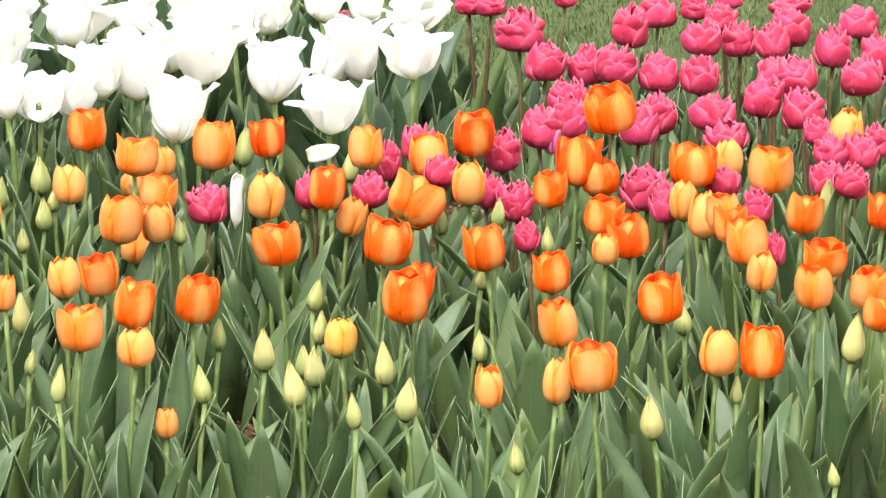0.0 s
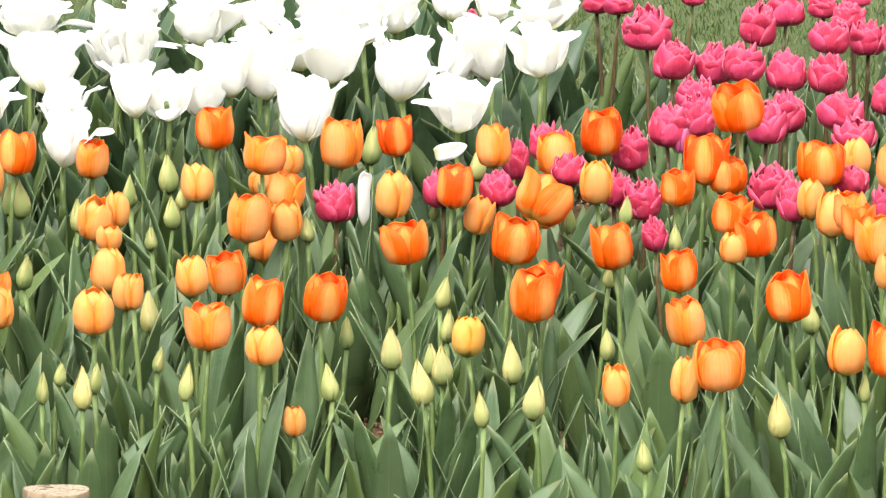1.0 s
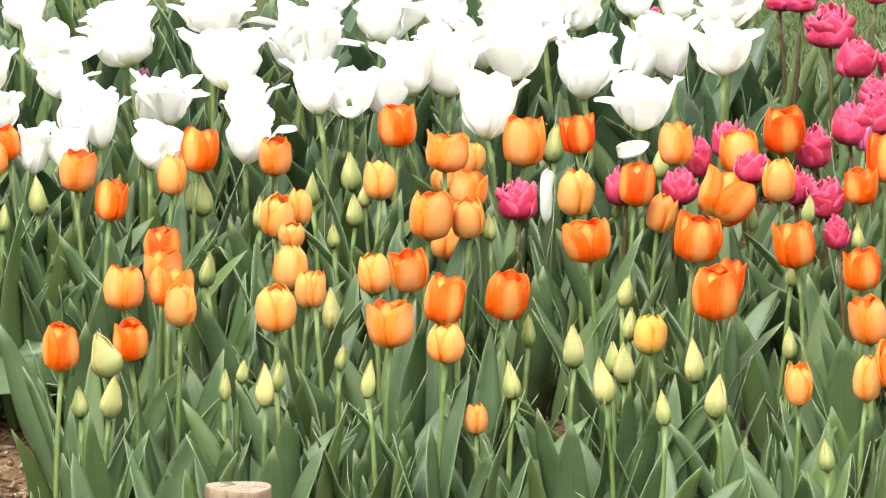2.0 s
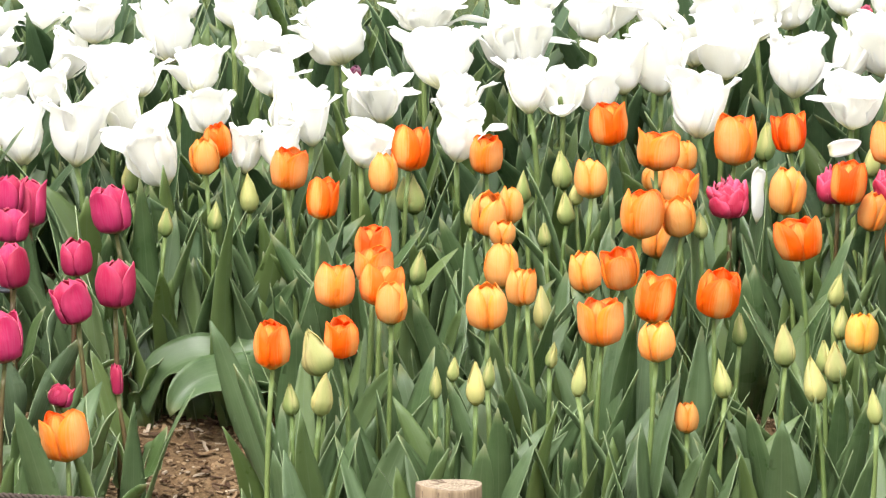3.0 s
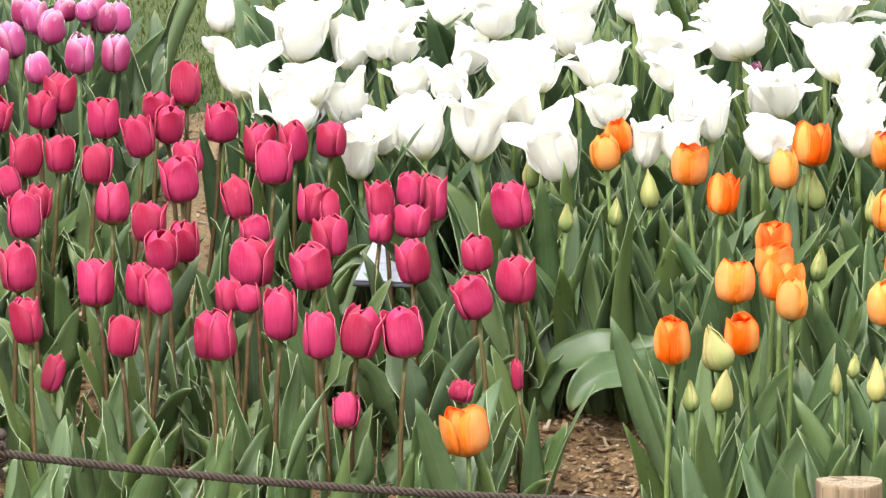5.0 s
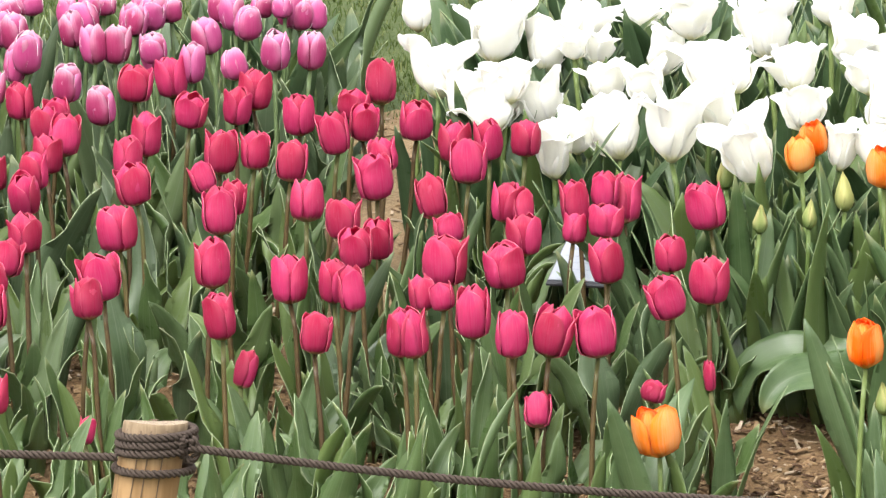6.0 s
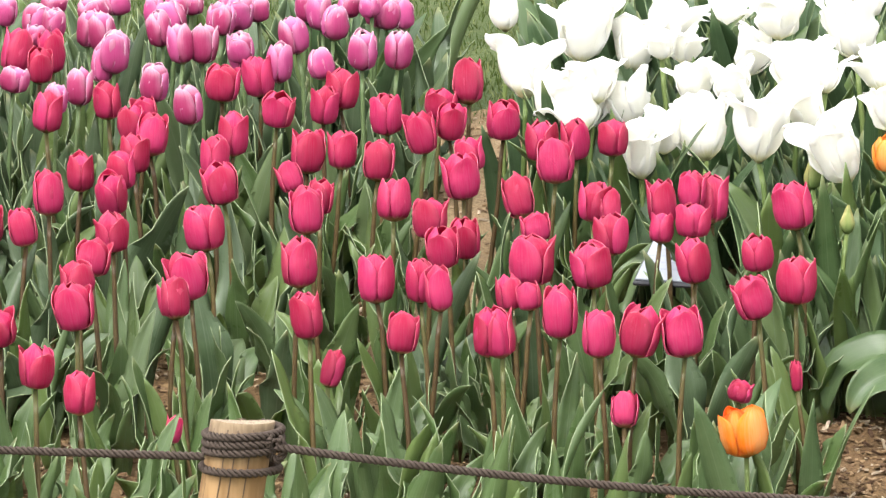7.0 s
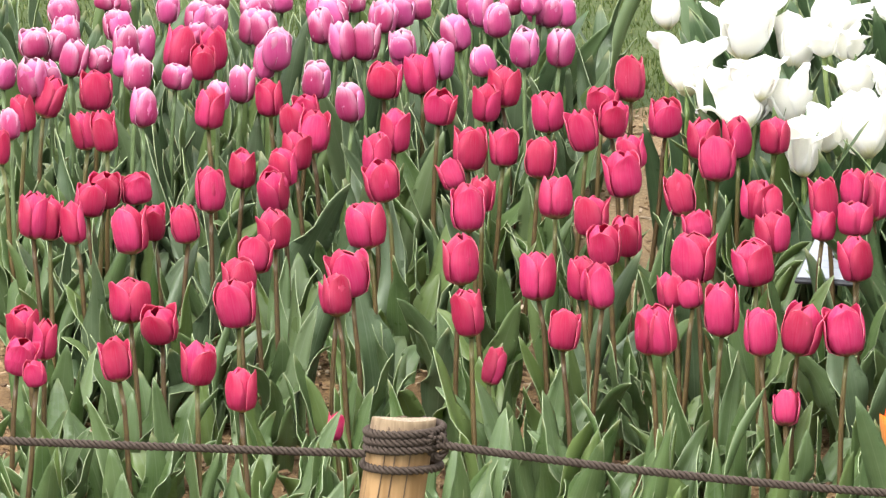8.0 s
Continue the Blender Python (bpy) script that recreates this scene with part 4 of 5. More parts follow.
sets["double"] = petal_set("double", [PINK],
    [dict(r=[0.05, 0.40, 0.52, 0.53 + d, 0.46 + 1.4 * d], z=[0, 0.05, 0.25, 0.50, 0.76 - e], wide=50, cup=0.05, ragged=0.02, nv=10, widest=0.45, shoulder=2.3, crown=0.62, point=0.03, groove=0.02) for d, e in ((0.0, 0), (0.03, 0.08), (-0.04, -0.04), (0.05, 0.12), (-0.02, 0.03))],
    [dict(r=[0.05, 0.28, 0.40, 0.42 + d, 0.33 + 1.3 * d], z=[0, 0.25, 0.50, 0.75, 0.96 - e], wide=40, cup=0.08, ragged=0.04, nv=10, widest=0.6, shoulder=2.4, crown=0.62, point=0.02, nick=0.08) for d, e in ((0.0, 0), (0.04, 0.09), (-0.06, 0.03), (-0.10, 0.0), (0.02, 0.14))], RIM_PINK)
sets["bud"] = petal_set("bud", [BUD, CREAM],
    [dict(r=[0.10, 0.33, 0.36, 0.22, 0.03 + d], z=[0, 0.14, 0.38, 0.70, 1.0 - e], wide=66, shoulder=2.6, groove=0.02, nv=10) for d, e in ((0.0, 0), (0.01, 0.02), (0.02, 0.01))],
    [dict(r=[0.10, 0.31, 0.34, 0.20, 0.02], z=[0, 0.14, 0.38, 0.69, 0.97], wide=58, shoulder=2.6, nv=10)])

UPRIGHT = [leaf(1.1 * L, 1.02 * W, a + 4, b, s, wave=v, waves=2.0, fold=0.7 * f, twist=1.7 * t, nu=5, nv=11) for s, (L, W, a, b, v, f, t) in enumerate((
    (0.27, 0.040, 4, 12, 0.003, 0.5, 20), (0.30, 0.036, 3, 18, 0.002, 0.6, -30), (0.24, 0.046, 8, 18, 0.004, 0.4, 40), (0.28, 0.042, 7, 8, 0.003, 0.5, -50),
    (0.25, 0.050, 11, 24, 0.005, 0.35, 15), (0.22, 0.034, 5, 14, 0.002, 0.7, 60), (0.29, 0.044, 9, 38, 0.004, 0.4, -20), (0.20, 0.036, 14, 12, 0.003, 0.6, 10), (0.26, 0.052, 4, 10, 0.005, 0.3, -10),
    (0.23, 0.044, 12, -14, 0.004, 0.5, 35), (0.27, 0.038, 8, 30, 0.003, 0.6, -70)))]
WAVY = [leaf(L, 0.98 * W, 0.8 * a, 0.8 * b, s + 40, wave=1.25 * v, waves=n, fold=0.8 * f, twist=1.5 * t, nu=5, nv=15) for s, (L, W, a, b, v, n, f, t) in enumerate((
    (0.19, 0.036, 14, 22, 0.007, 1.8, 0.5, 35), (0.21, 0.030, 8, 28, 0.006, 2.2, 0.7, -45), (0.16, 0.040, 22, 30, 0.009, 2.0, 0.4, 20), (0.18, 0.034, 18, 50, 0.008, 2.4, 0.5, -60),
    (0.22, 0.033, 6, 16, 0.006, 1.6, 0.7, 50), (0.14, 0.034, 30, 20, 0.008, 2.2, 0.5, -20), (0.17, 0.031, 12, 70, 0.007, 2.0, 0.6, 30), (0.20, 0.042, 10, 24, 0.009, 1.7, 0.4, 12),
    (0.24, 0.028, 5, 30, 0.005, 1.5, 0.8, 80), (0.15, 0.038, 24, 65, 0.010, 2.1, 0.4, -30), (0.18, 0.040, 16, -18, 0.008, 1.9, 0.5, 40), (0.13, 0.032, 34, -12, 0.007, 2.0, 0.5, -25)))]
BROAD = [leaf(0.34, 0.090, 28, 165, 71, wave=0.018, waves=2.0, fold=0.7, twist=60, nu=11, nv=27), leaf(0.31, 0.082, 30, 140, 72, wave=0.018, waves=1.8, fold=0.6, twist=70, nu=11, nv=27),
         leaf(0.25, 0.062, 10, 50, 73, wave=0.010, waves=1.8, fold=0.3, twist=40, nu=9, nv=21)]
UPRIGHT_SHELL, WAVY_SHELL, BROAD_SHELL = [[shell(P, th) for P, th in fam] for fam in (UPRIGHT, WAVY, BROAD)]
UPRIGHT_MESH = [mesh_of("leaf", [s], [LEAF, RIM]) for s in UPRIGHT_SHELL]
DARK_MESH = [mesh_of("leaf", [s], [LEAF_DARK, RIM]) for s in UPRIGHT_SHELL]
GREY_MESH = [mesh_of("leaf", [s], [LEAF_GREY, RIM_PALE]) for s in WAVY_SHELL]
WAVY_MESH = [mesh_of("leaf", [s], [LEAF_WAVY, RIM_PALE]) for s in WAVY_SHELL]
BROAD_MESH = [mesh_of("leaf", [s], [LEAF, RIM]) for s in BROAD_SHELL]

# stems one metre long, with their tops off to one side
TOPS = ((0.012, 0.004), (-0.015, 0.006), (0.004, -0.012), (-0.006, 0.010), (0.022, -0.004), (-0.024, 0.002))


def stem_meshes(m):
    out = []
    for i, (bx, by) in enumerate(TOPS):
        s = np.linspace(0, 1, 9)
        k = s ** 1.6 + 0.12 * np.sin(s * 6.283 + i)
        k[-1] = 1.0
        path = np.stack([bx * k, by * k, s], 1)
        out.append(mesh_of("stem", [sweep(path, np.linspace(0.0044, 0.0034, 9), 7)], [m]))
    return out


pod = np.stack([np.zeros(7), np.zeros(7), np.linspace(0.0, 0.42, 7)], 1)
PISTIL = mesh_of("flower", [sweep(pod, [0.05, 0.075, 0.085, 0.08, 0.07, 0.09, 0.04], 9)], [STEM])
STEMS = {"green": stem_meshes(STEM), "brown": stem_meshes(STEM_BROWN), "dark": stem_meshes(STEM_DARK)}


def bare(x, y):
    """Strips of open soil between the beds."""
    return (-0.095 < x < 0.085 and 8.1 < y < 9.12) or (-0.75 < x < -0.60 and 9.4 < y < 10.75) or (-0.40 < x < -0.26 and 9.16 < y < 9.42)


def tulip(name, label, group, spot, kind, stem="green", leaves=3, family=UPRIGHT_MESH, mat=0, plump=0.80, tilt=5.0, grow=1.0, fat=1.0, tip=None, spread=None):
    """One tulip: an Empty where it leaves the soil, a stem, its petals and its leaves."""
    x, y, h, w, hh = spot
    i = rng.randrange(len(TOPS))
    bx, by = TOPS[i]
    z = float(ground_z(x, y)) + h - hh / 2
    gx, gy = x - bx, y - by
    gz = float(ground_z(gx, gy)) - 0.004
    root = tagged(new(name), label, "tulip", group)
    root.location = (gx, gy, gz)
    child("stem", STEMS[stem][i], root, Matrix.Diagonal((fat, fat, z - gz + 0.002, 1)))
    head = Matrix.Translation((bx * fat, by * fat, z - gz)) @ (pose(0, 0, 0, *tip) if tip else pose(0, 0, 0, rng.gauss(0, tilt), rng.gauss(0, tilt), rng.uniform(0, 360))) @ Matrix.Diagonal((w / plump, w / plump, hh, 1))
    flower = child("flower", PISTIL, root, head)
    outer, inner = sets[kind]
    if kind == "white":
        outer = [outer[k] for k in (0, 0, 0, 3, 3, 2, 2, 2, 1, 4)]
    if kind == "double":
        rings = [(outer, 5, 0.97, 0.98), (outer, 5, 0.90, 1.16), (inner, 8, 1.10, 0.95), (inner, 7, 0.86, 1.02), (inner, 6, 0.58, 1.06), (inner, 3, 0.28, 1.08)]
    else:
        rings = [(inner, 3, 0.90 if kind in ("orange", "apricot") else 0.95, 1.0), (outer, 3, 1.03, 1.0)]
    opened = rng.gauss(0.5 if kind in ("crimson", "mauve") else 0.0, 2.3) if spread is None else -spread
    for ring, (fam, count, rs, zs) in enumerate(rings):
        for k in range(count):
            a = 360 * k / count + ring * 180 / count + rng.uniform(-7, 7) * (2 if kind == "double" else 1)
            tall = zs * (rng.uniform(0.82, 1.06) if kind in ("double", "white") else rng.uniform(0.95, 1.02))
            child("petal", rng.choice(fam)[1 if kind == "orange" and ring == 0 else mat], flower, pose(0, 0, 0, 0, 0, a) @ pose(0, 0, 0, opened * (0.4 if kind == "bud" else 1) + (0.5 if kind == "bud" else 4.0 if kind in ("double", "white") else 1.2) * rng.gauss(0, 1)) @ Matrix.Diagonal((rs, rs, tall, 1)))
    a0 = rng.uniform(0, 360)
    grow *= 0.55 if bare(gx, gy) else 1.0
    for k in range(leaves):
        s = rng.uniform(0.75, 1.1) * grow
        child("leaf", rng.choice(family), root, pose(0, 0, 0.004 + 0.02 * k, rng.gauss(0, 4), rng.gauss(0, 4), a0 + 360 * k / leaves + rng.uniform(-35, 35)) @ Matrix.Diagonal((s, s, s, 1)))
    return root


# ---- the plants, bed by bed ----
for spot in orange_spots:
    tulip("orange_tulip", "orange tulip with peach flamed petals on a green stem", "orange tulips", spot, "orange", plump=0.88, leaves=2, mat=2 if spot[2] < 0.25 else rng.choice((0, 0, 0, 1, 2, 2)), spread=1.5 if spot[2] < 0.25 else None)
for spot in apricot_spots:
    tulip("apricot_tulip", "apricot yellow half-open tulip among orange tulips", "orange tulips", spot, "apricot", plump=0.88, leaves=2)
for spot in yellow_spots:
    tulip("yellow_tulip", "golden yellow half-open tulip among green buds", "orange tulips", spot, "apricot", plump=0.88, leaves=2, mat=1)
for spot in peach_bud_spots:
    tulip("tulip_bud", "closed peach orange tulip bud on a green stem", "tulip buds", spot, "apricot", plump=0.70, leaves=2, grow=0.8)
for spot in bud_spots:
    pale = spot[4] > 0.055 and spot[1] < 9.0
    tulip("tulip_bud", ("closed yellowish green tulip bud on a green stem", "closed cream yellow tulip bud on a green stem")[pale], "tulip buds", spot, "bud", plump=0.72, leaves=2, grow=0.95, mat=int(pale))
for spot in crimson_spots:
    tulip("crimson_tulip", "deep crimson pink tulip on a brownish stem", "crimson tulips", spot, "crimson", "brown", 2, WAVY_MESH, plump=0.85, tilt=6.5)
for spot in torn_spots:
    torn = tulip("crimson_tulip", "crimson pink tulip with a torn, browned petal", "crimson tulips", spot, "crimson", "brown", 2, WAVY_MESH, plump=0.85)
    x, y, h, w, hh = spot
    scrap = petal(r=[0.02, 0.10, 0.16, 0.20], z=[0, 0.08, 0.2, 0.24], wide=60, seed=5, ragged=0.06, shoulder=2.0, nu=6, nv=8)[0]
    for turn, size in (((55, 0, 170), 0.050), ((80, 25, 205), 0.040)):
        at = Matrix.Translation((x, y - 0.40 * w, float(ground_z(x, y)) + h - 0.004)) @ pose(0, 0, 0, *turn) @ Matrix.Diagonal((size, size, size, 1))
        child("torn_scrap", mesh_of("torn_scrap", [shell(scrap, 0.02)], [PUCE, PUCE]), torn, Matrix.Translation(torn.location).inverted() @ at, "dry brown torn petal edge")
for spot in low_crimson_spots:
    tulip("crimson_tulip", "small low crimson pink tulip among wavy leaves", "crimson tulips", spot, "crimson", "brown", 2, WAVY_MESH, plump=0.85, tilt=14)
for spot in mauve_spots:
    tulip("mauve_tulip", "mauve pink tulip with pale petal edges", "mauve tulips", spot, "mauve", "dark", 2, GREY_MESH, plump=0.88, tilt=7)
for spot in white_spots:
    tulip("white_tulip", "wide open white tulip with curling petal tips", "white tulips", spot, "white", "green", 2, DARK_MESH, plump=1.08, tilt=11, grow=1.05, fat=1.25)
for spot in white_bud_spots:
    tulip("white_tulip", "half-closed creamy white tulip bud before the lawn", "white tulips", spot, "whitebud", leaves=2, plump=0.72)
for spot in double_spots:
    tulip("double_tulip", "double pink tulip with many pointed petals", "double pink tulips", spot, "double", "brown", 2, WAVY_MESH, plump=1.15)


def foliage(name, label, spots, per, spread, family, mats, low, high, seed, height=1.0):
    """Leaves without flowers, thick between the stems of a bed."""
    q = random.Random(seed)
    pieces = []
    for x, y, *_ in spots:
        for _ in range(per):
            gx, gy = x + q.gauss(0, spread), y + q.gauss(0, spread)
            if bare(gx, gy):
                continue
            z0 = float(ground_z(gx, gy)) - 0.004
            for _ in range(2):
                v, f, uv, mi = q.choice(family)
                s = q.uniform(low, high) * height
                m = np.array((pose(gx, gy, z0, q.gauss(0, 5), q.gauss(0, 5), q.uniform(0, 360)) @ Matrix.Diagonal((s, s, s, 1))))
                pieces.append((v @ m[:3, :3].T + m[:3, 3], f, uv, mi))
    tagged(new(name, mesh_of(name, pieces, mats)), label, "foliage", kind="stuff")


foliage("orange_bed_foliage", "dense upright grey green tulip leaves", orange_spots + apricot_spots + bud_spots, 3, 0.07, UPRIGHT_SHELL, [LEAF, RIM], 0.75, 1.1, 1)
behind_white = tuple((-0.50 + 0.045 * i, 10.28 + 0.075 * (i % 5) + 0.04 * math.sin(i)) for i in range(39))
beside_path = ((-0.93, 10.44), (-0.88, 10.36), (-0.52, 10.46))
lane_end = tuple((-0.19 + 0.03 * i, 9.19 + 0.06 * (i % 4)) for i in range(16))
foliage("lane_end_foliage", "long upright grey green leaves where the soil lane ends", lane_end, 4, 0.03, UPRIGHT_SHELL, [LEAF, RIM], 0.8, 1.15, 10)
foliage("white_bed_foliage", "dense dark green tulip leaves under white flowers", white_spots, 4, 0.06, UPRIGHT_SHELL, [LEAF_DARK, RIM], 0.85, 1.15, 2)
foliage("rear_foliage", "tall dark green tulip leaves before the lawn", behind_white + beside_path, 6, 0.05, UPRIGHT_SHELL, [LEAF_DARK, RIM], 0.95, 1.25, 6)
front_row = tuple((-1.86 + 0.05 * i, 8.28 + 0.055 * (i % 5)) for i in range(35)) + tuple((-1.88 + 0.06 * i, 8.62 + 0.06 * (i % 4)) for i in range(12))
foliage("crimson_bed_foliage", "wavy green tulip leaves with pale margins", crimson_spots + front_row, 2, 0.05, WAVY_SHELL, [LEAF_WAVY, RIM_PALE], 0.8, 1.2, 3)
foliage("rear_crimson_foliage", "taller wavy grey green leaves between crimson tulips", tuple(p for p in crimson_spots if p[1] > 8.9), 1, 0.05, WAVY_SHELL, [LEAF_GREY, RIM_PALE], 1.1, 1.45, 9)
behind_mauve = tuple((-2.0 + 0.048 * i, 10.30 + 0.09 * (i % 4) + 0.03 * math.sin(2 * i)) for i in range(27)) + tuple((-2.02 + 0.07 * i, 10.72 + 0.06 * (i % 3)) for i in range(18))
foliage("mauve_bed_foliage", "wavy green tulip leaves under mauve flowers", mauve_spots + behind_mauve, 4, 0.07, WAVY_SHELL, [LEAF_GREY, RIM_PALE], 0.9, 1.35, 4)
behind_double = tuple((1.18 + 0.042 * i, 10.35 + 0.09 * (i % 5)) for i in range(23))
foliage("double_bed_foliage", "tulip leaves under double pink flowers", double_spots, 5, 0.05, WAVY_SHELL, [LEAF_WAVY, RIM_PALE], 0.75, 1.15, 5)
foliage("rear_double_foliage", "wavy tulip leaves between double tulips and lawn", behind_double, 6, 0.06, WAVY_SHELL, [LEAF_GREY, RIM_PALE], 0.65, 1.0, 8)


# ---- the low rope fence ----
def post(x, y, top, radius, lean=0.0, cut=0.0, side=POST_SIDE):
    base = float(ground_z(x, y)) - 0.02
    n, sides = 9, 28
    s = np.concatenate([np.linspace(0, 0.96, n - 3), [0.985, 0.997, 1.0]])
    q = random.Random(int(1000 * abs(x)))
    bump = [q.uniform(-0.025, 0.02) for _ in range(sides)]
    ang = np.linspace(0, 2 * np.pi, sides, endpoint=False)
    v = []
    for i, k in enumerate(s):
        shrink = (1.03 - 0.05 * k) * (0.975 if i == n - 1 else 0.993 if i == n - 2 else 1)
        for j, a in enumerate(ang):
            r = radius * shrink * (1 + bump[j] + 0.012 * math.sin(5 * k + j))
            v.append((r * math.cos(a) + lean * (k - 1) * 0.1, r * math.sin(a), k * (top - base) + 0.0015 * math.sin(2 * a + 1) * k - (cut * math.sin(a) + 0.02 * math.cos(a)) * radius * k ** 6))
    f = [(i * sides + j, i * sides + (j + 1) % sides, (i + 1) * sides + (j + 1) % sides, (i + 1) * sides + j) for i in range(n - 1) for j in range(sides)]
    me = mesh_of("shaft", [(v, f, np.array(v)[:, :2], [0] * len(f))], [side])
    cap_v = [v[(n - 1) * sides + j] for j in range(sides)] + [(v[(n - 1) * sides + j][0] * 0.5, v[(n - 1) * sides + j][1] * 0.5, (v[(n - 1) * sides + j][2] + top - base) / 2 + 0.0006 * math.sin(j)) for j in range(sides)] + [(0, 0, top - base + 0.001)]
    cf = [(j, (j + 1) % sides, sides + (j + 1) % sides, sides + j) for j in range(sides)] + [(sides + j, sides + (j + 1) % sides, 2 * sides) for j in range(sides)]
    root = tagged(new("fence_post"), "peeled round wooden fence post with a sawn top", "post", "fence posts")
    root.location = (x, y, base)
    shaft = child("shaft", me, root, Matrix())
    sawn = child("sawn_top", mesh_of("sawn_top", [(cap_v, cf, np.array(cap_v)[:, :2], [0] * len(cf))], [POST_TOP]), root, Matrix(), "weathered end grain")
    for a in (-1.95, -1.62, -1.15, -2.5):
        r = radius * 1.0
        path = [((r * (1.03 - 0.05 * k) + 0.0002) * math.cos(a + 0.02 * math.sin(9 * k)) + lean * (k - 1) * 0.1, (r * (1.03 - 0.05 * k) + 0.0002) * math.sin(a), k * (top - base)) for k in np.linspace(0.3, 0.985, 10)]
        child("crack", mesh_of("crack", [sweep(path, [0.0003] + [0.0009] * 8 + [0.0012], 5)], [CRACK]), shaft, Matrix())
    for k in range(5):
        a, r0, r1 = q.uniform(0, 6.283), radius * q.uniform(0.1, 0.35), radius * q.uniform(0.6, 0.9)
        path = [((r0 + (r1 - r0) * s1) * math.cos(a + 0.12 * math.sin(7 * s1)), (r0 + (r1 - r0) * s1) * math.sin(a + 0.12 * math.sin(7 * s1)), top - base + 0.0008 - (cut * math.sin(a) + 0.02 * math.cos(a)) * (r0 + (r1 - r0) * s1)) for s1 in np.linspace(0, 1, 7)]
        child("crack", mesh_of("crack", [sweep(path, [0.0003] + [0.0006] * 5 + [0.0003], 5)], [CRACK]), sawn, Matrix())
    return root


post(-0.836, 8.0, 0.354, 0.0435, 0.6, cut=0.10)
post(0.320, 8.0, 0.283, 0.0450, side=POST_GREY)
post(-2.02, 8.0, 0.375, 0.0440)


def strands(path, radius, turns_per_m, name, parent):
    """A rope of three strands laid round each other along a path."""
    path = np.asarray(path, float)
    d = np.concatenate([[0], np.cumsum(np.linalg.norm(np.diff(path, axis=0), axis=1))])
    n = max(8, int(d[-1] / 0.0022))
    s = np.linspace(0, d[-1], n)
    c = np.stack([np.interp(s, d, path[:, k]) for k in range(3)], 1)
    t = np.gradient(c, axis=0)
    t /= np.linalg.norm(t, axis=1, keepdims=True)
    a = np.cross(t, (0.0, 0.0, 1.0))
    a /= np.linalg.norm(a, axis=1, keepdims=True)
    b = np.cross(t, a)
    for k in range(3):
        ph = 2 * np.pi * (s * turns_per_m + k / 3)
        p = c + 0.64 * radius * (np.cos(ph)[:, None] * a + np.sin(ph)[:, None] * b)
        child("strand", mesh_of("strand", [sweep(p, 0.42 * radius, 8)], [ROPE]), parent, Matrix())


def build_rope():
    root = tagged(new("rope"), "twisted dark brown rope strung between low posts", "rope")
    root.location = (-0.836, 8.0, 0.31)
    o = np.array(root.location)
    R = 0.0056

    def span(a, b, sag, n=60):
        k = np.linspace(0, 1, n)[:, None]
        return np.array(a) * (1 - k) + np.array(b) * k - np.array([0, 0, sag]) * 4 * k * (1 - k)

    def wrap(cx, z0, z1, rad, a0, a1, n=90):
        k = np.linspace(0, 1, n)
        ang = a0 + (a1 - a0) * k
        return np.stack([cx + rad * np.cos(ang), 8.0 + rad * np.sin(ang), z0 + (z1 - z0) * k], 1)

    for path in (span((-2.06, 7.965, 0.343), (-0.885, 7.968, 0.312), 0.003),
                 wrap(-0.836, 0.313, 0.345, 0.0500, 1.2, 1.2 + 6.283 * 3, 260),
                 wrap(-0.840, 0.295, 0.291, 0.0505, 1.5, 1.5 + 6.283, 110),
                 [(-0.790 + 0.010 * math.sin(a), 7.966 - 0.008 * math.cos(a), 0.324 + 0.016 * math.cos(a)) for a in np.linspace(0.4, 5.9, 40)],
                 span((-0.790, 7.962, 0.327), (0.270, 7.965, 0.259), 0.018),
                 wrap(0.320, 0.238, 0.252, 0.0515, -2.6, -2.6 + 6.283 * 2, 180)):
        strands(path - o, R, 42, "strand", root)


build_rope()


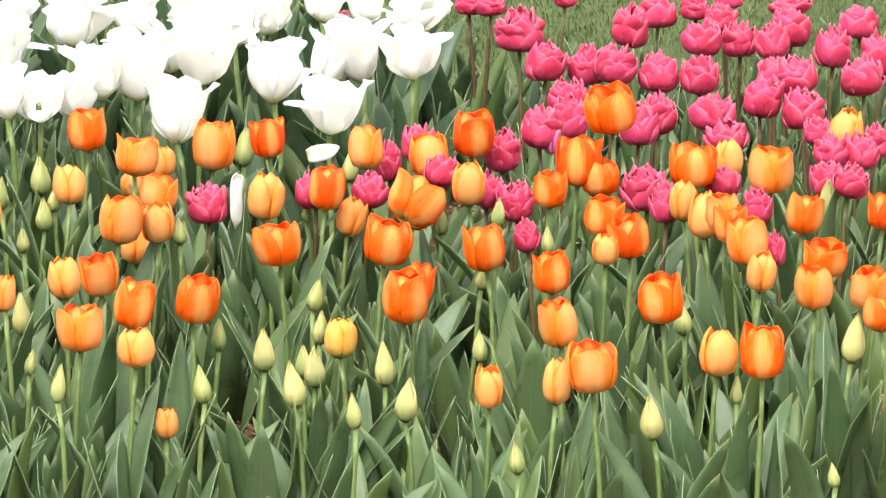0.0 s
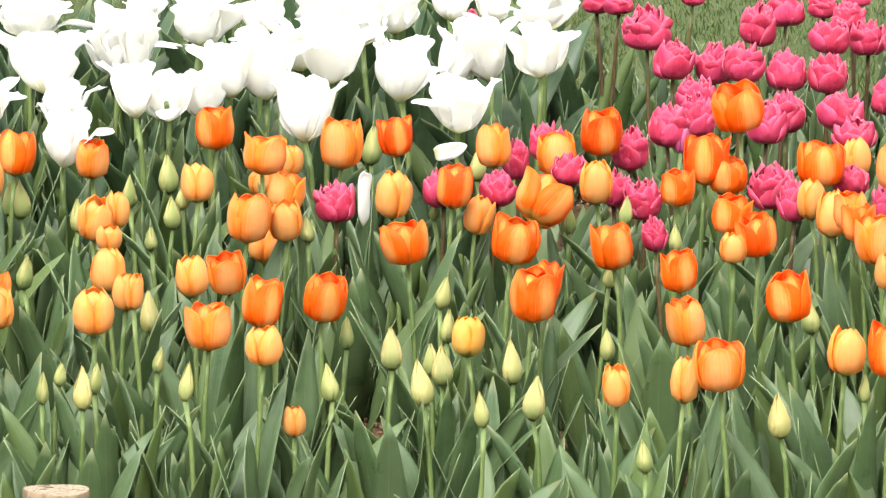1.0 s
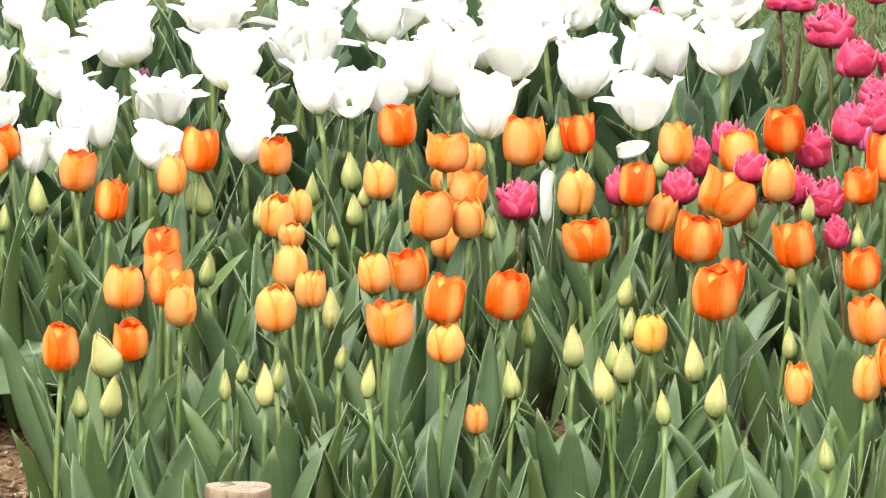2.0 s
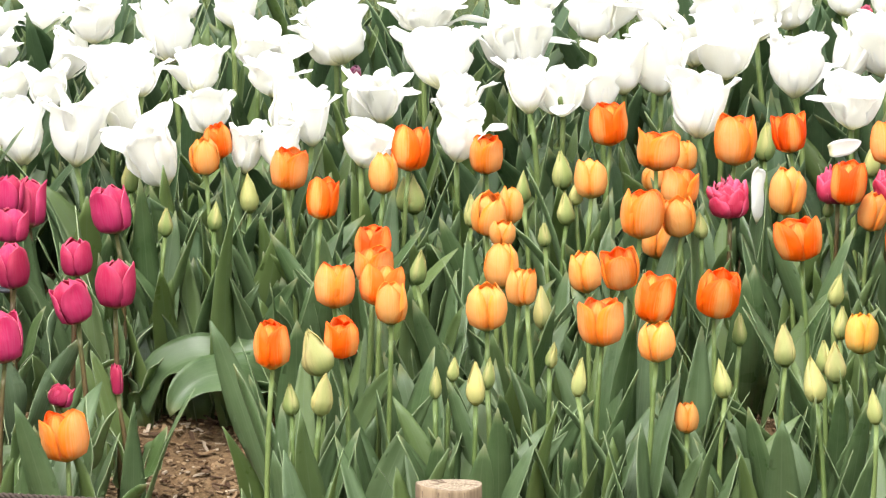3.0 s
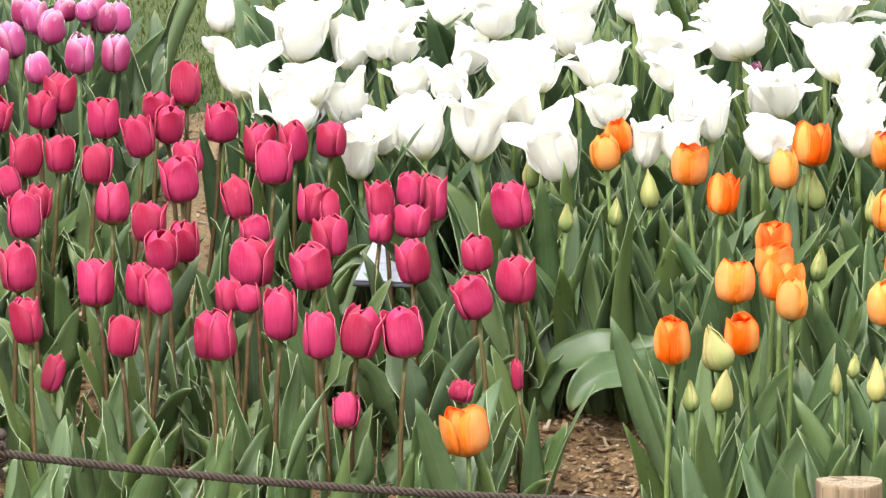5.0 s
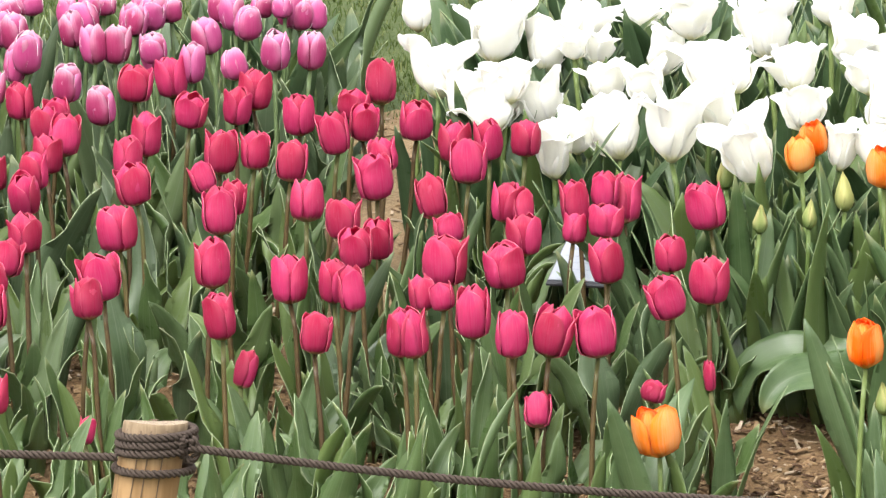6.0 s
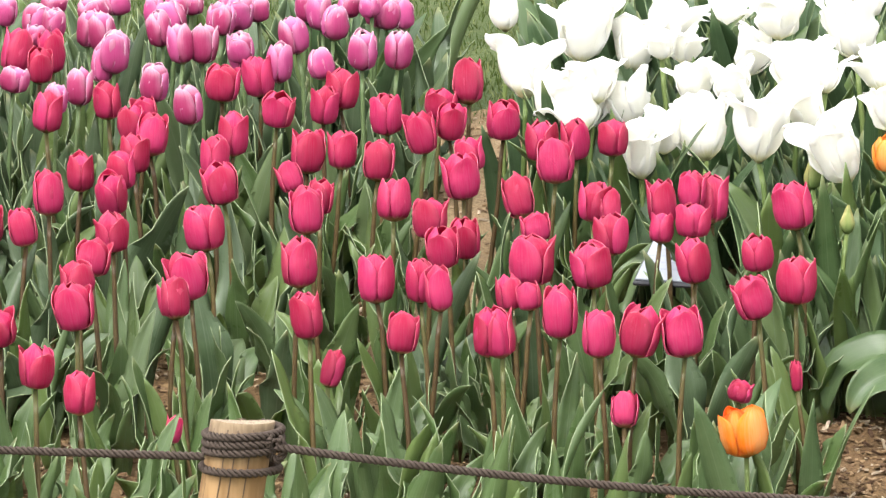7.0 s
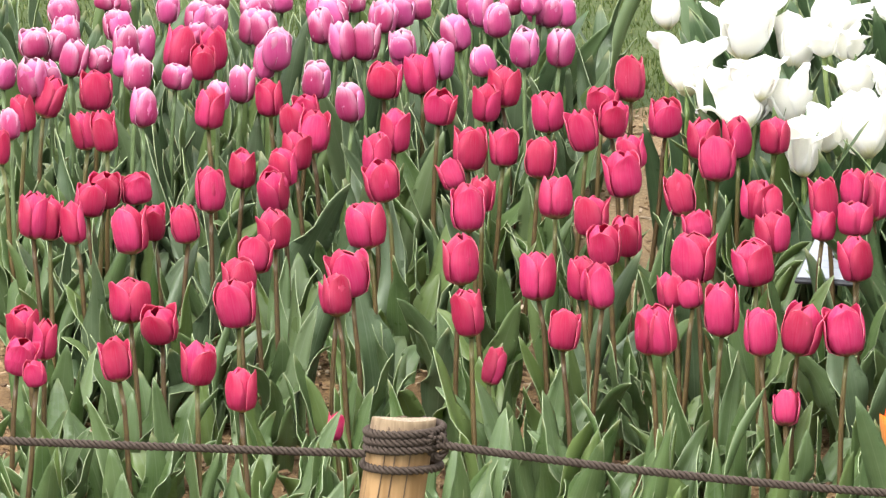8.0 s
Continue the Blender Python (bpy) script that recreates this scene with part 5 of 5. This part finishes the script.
# ---- the plant label ----
def build_label():
    root = tagged(new("plant_label"), "white plant label with black edge on a stake", "label")
    x, y = -0.320, 9.30
    g = float(ground_z(x, y))
    root.location = (x, y, g)

    def slab(name, sx, sy, sz, m, mat, label="", parent=None):
        bm = bmesh.new()
        bmesh.ops.create_cube(bm, size=1)
        bmesh.ops.scale(bm, vec=(sx, sy, sz), verts=bm.verts)
        bmesh.ops.bevel(bm, geom=bm.edges[:], offset=min(sx, sy, sz) * 0.25, segments=1, affect="EDGES")
        me = bpy.data.meshes.new(name)
        bm.to_mesh(me)
        bm.free()
        me.materials.append(mat)
        return child(name, me, parent or root, m, label)

    face = pose(0, 0, 0.192, 28, 0, -16)
    slab("backing", 0.094, 0.112, 0.006, face, PLATE_EDGE, "black plastic backing")
    front = slab("face", 0.088, 0.100, 0.003, face @ pose(0, 0.001, 0.004), PLATE_WHITE)
    for k, (w, off) in enumerate(((0.055, 0.0), (0.068, -0.006), (0.040, -0.010), (0.064, 0.0))):
        slab("print_bar", w, 0.003, 0.0005, pose(off, 0.029 - 0.017 * k, 0.0016), PRINT, parent=front)
    slab("stake", 0.010, 0.006, 0.215, pose(0, 0.004, 0.095), PLATE_EDGE)


build_label()


# ---- odd pieces that stand out in the bed ----
def broad_plant(x, y, turns, sizes):
    root = tagged(new("tulip_plant"), "flowerless tulip with broad curling grey green leaves", "tulip")
    root.location = (x, y, float(ground_z(x, y)) - 0.004)
    for k, (a, s) in enumerate(zip(turns, sizes)):
        child("leaf", BROAD_MESH[k % 3], root, pose(0, 0, 0.005 * k, 0, 0, a) @ Matrix.Diagonal((s, s, s, 1)))


broad_plant(0.145, 9.08, (75, 105, 150, -60), (1.0, 0.9, 0.95, 0.9))
broad_plant(0.02, 9.22, (100, 20, -80), (0.8, 0.9, 1.0))

tulip("tulip_bud", "swollen cream yellow tulip bud leaning beside an orange tulip", "tulip buds", (0.162, 8.33, 0.360, 0.044, 0.066), "bud", plump=0.72, leaves=2, mat=1, tip=(0, -20, 10), spread=0)
tulip("orange_tulip", "wide open orange tulip flopped over to one side", "orange tulips", (1.074, 9.128, 0.355, 0.076, 0.074), "orange", plump=0.88, leaves=2, mat=0, tip=(4, 42, 40), spread=8)


def fallen_petal(x, y, z, w, h, turn):
    root = tagged(new("fallen_petal", sets["white"][0][3][0]), "loose white tulip petal caught between green leaves", "petal", "fallen petals")
    root.matrix_basis = pose(x, y, z, *turn) @ Matrix.Diagonal((w, w, h, 1))


curl = mesh_of("fallen_petal", [shell(*leaf(0.052, 0.026, 82, 22, 9, wave=0.003, waves=1.0, fold=0.35, nu=7, nv=11))], [WHITE, WHITE])
loose = tagged(new("fallen_petal", curl), "loose curled white tulip petal caught on green leaves", "petal", "fallen petals")
loose.matrix_basis = Matrix.Translation((0.953, 9.38, 0.556)) @ Matrix.Rotation(radians(-14), 4, "Y") @ Matrix.Rotation(radians(105), 4, "X") @ Matrix.Rotation(radians(-90), 4, "Z")
fallen_petal(0.856, 9.52, 0.425, 0.035, 0.085, (0, 0, 190))
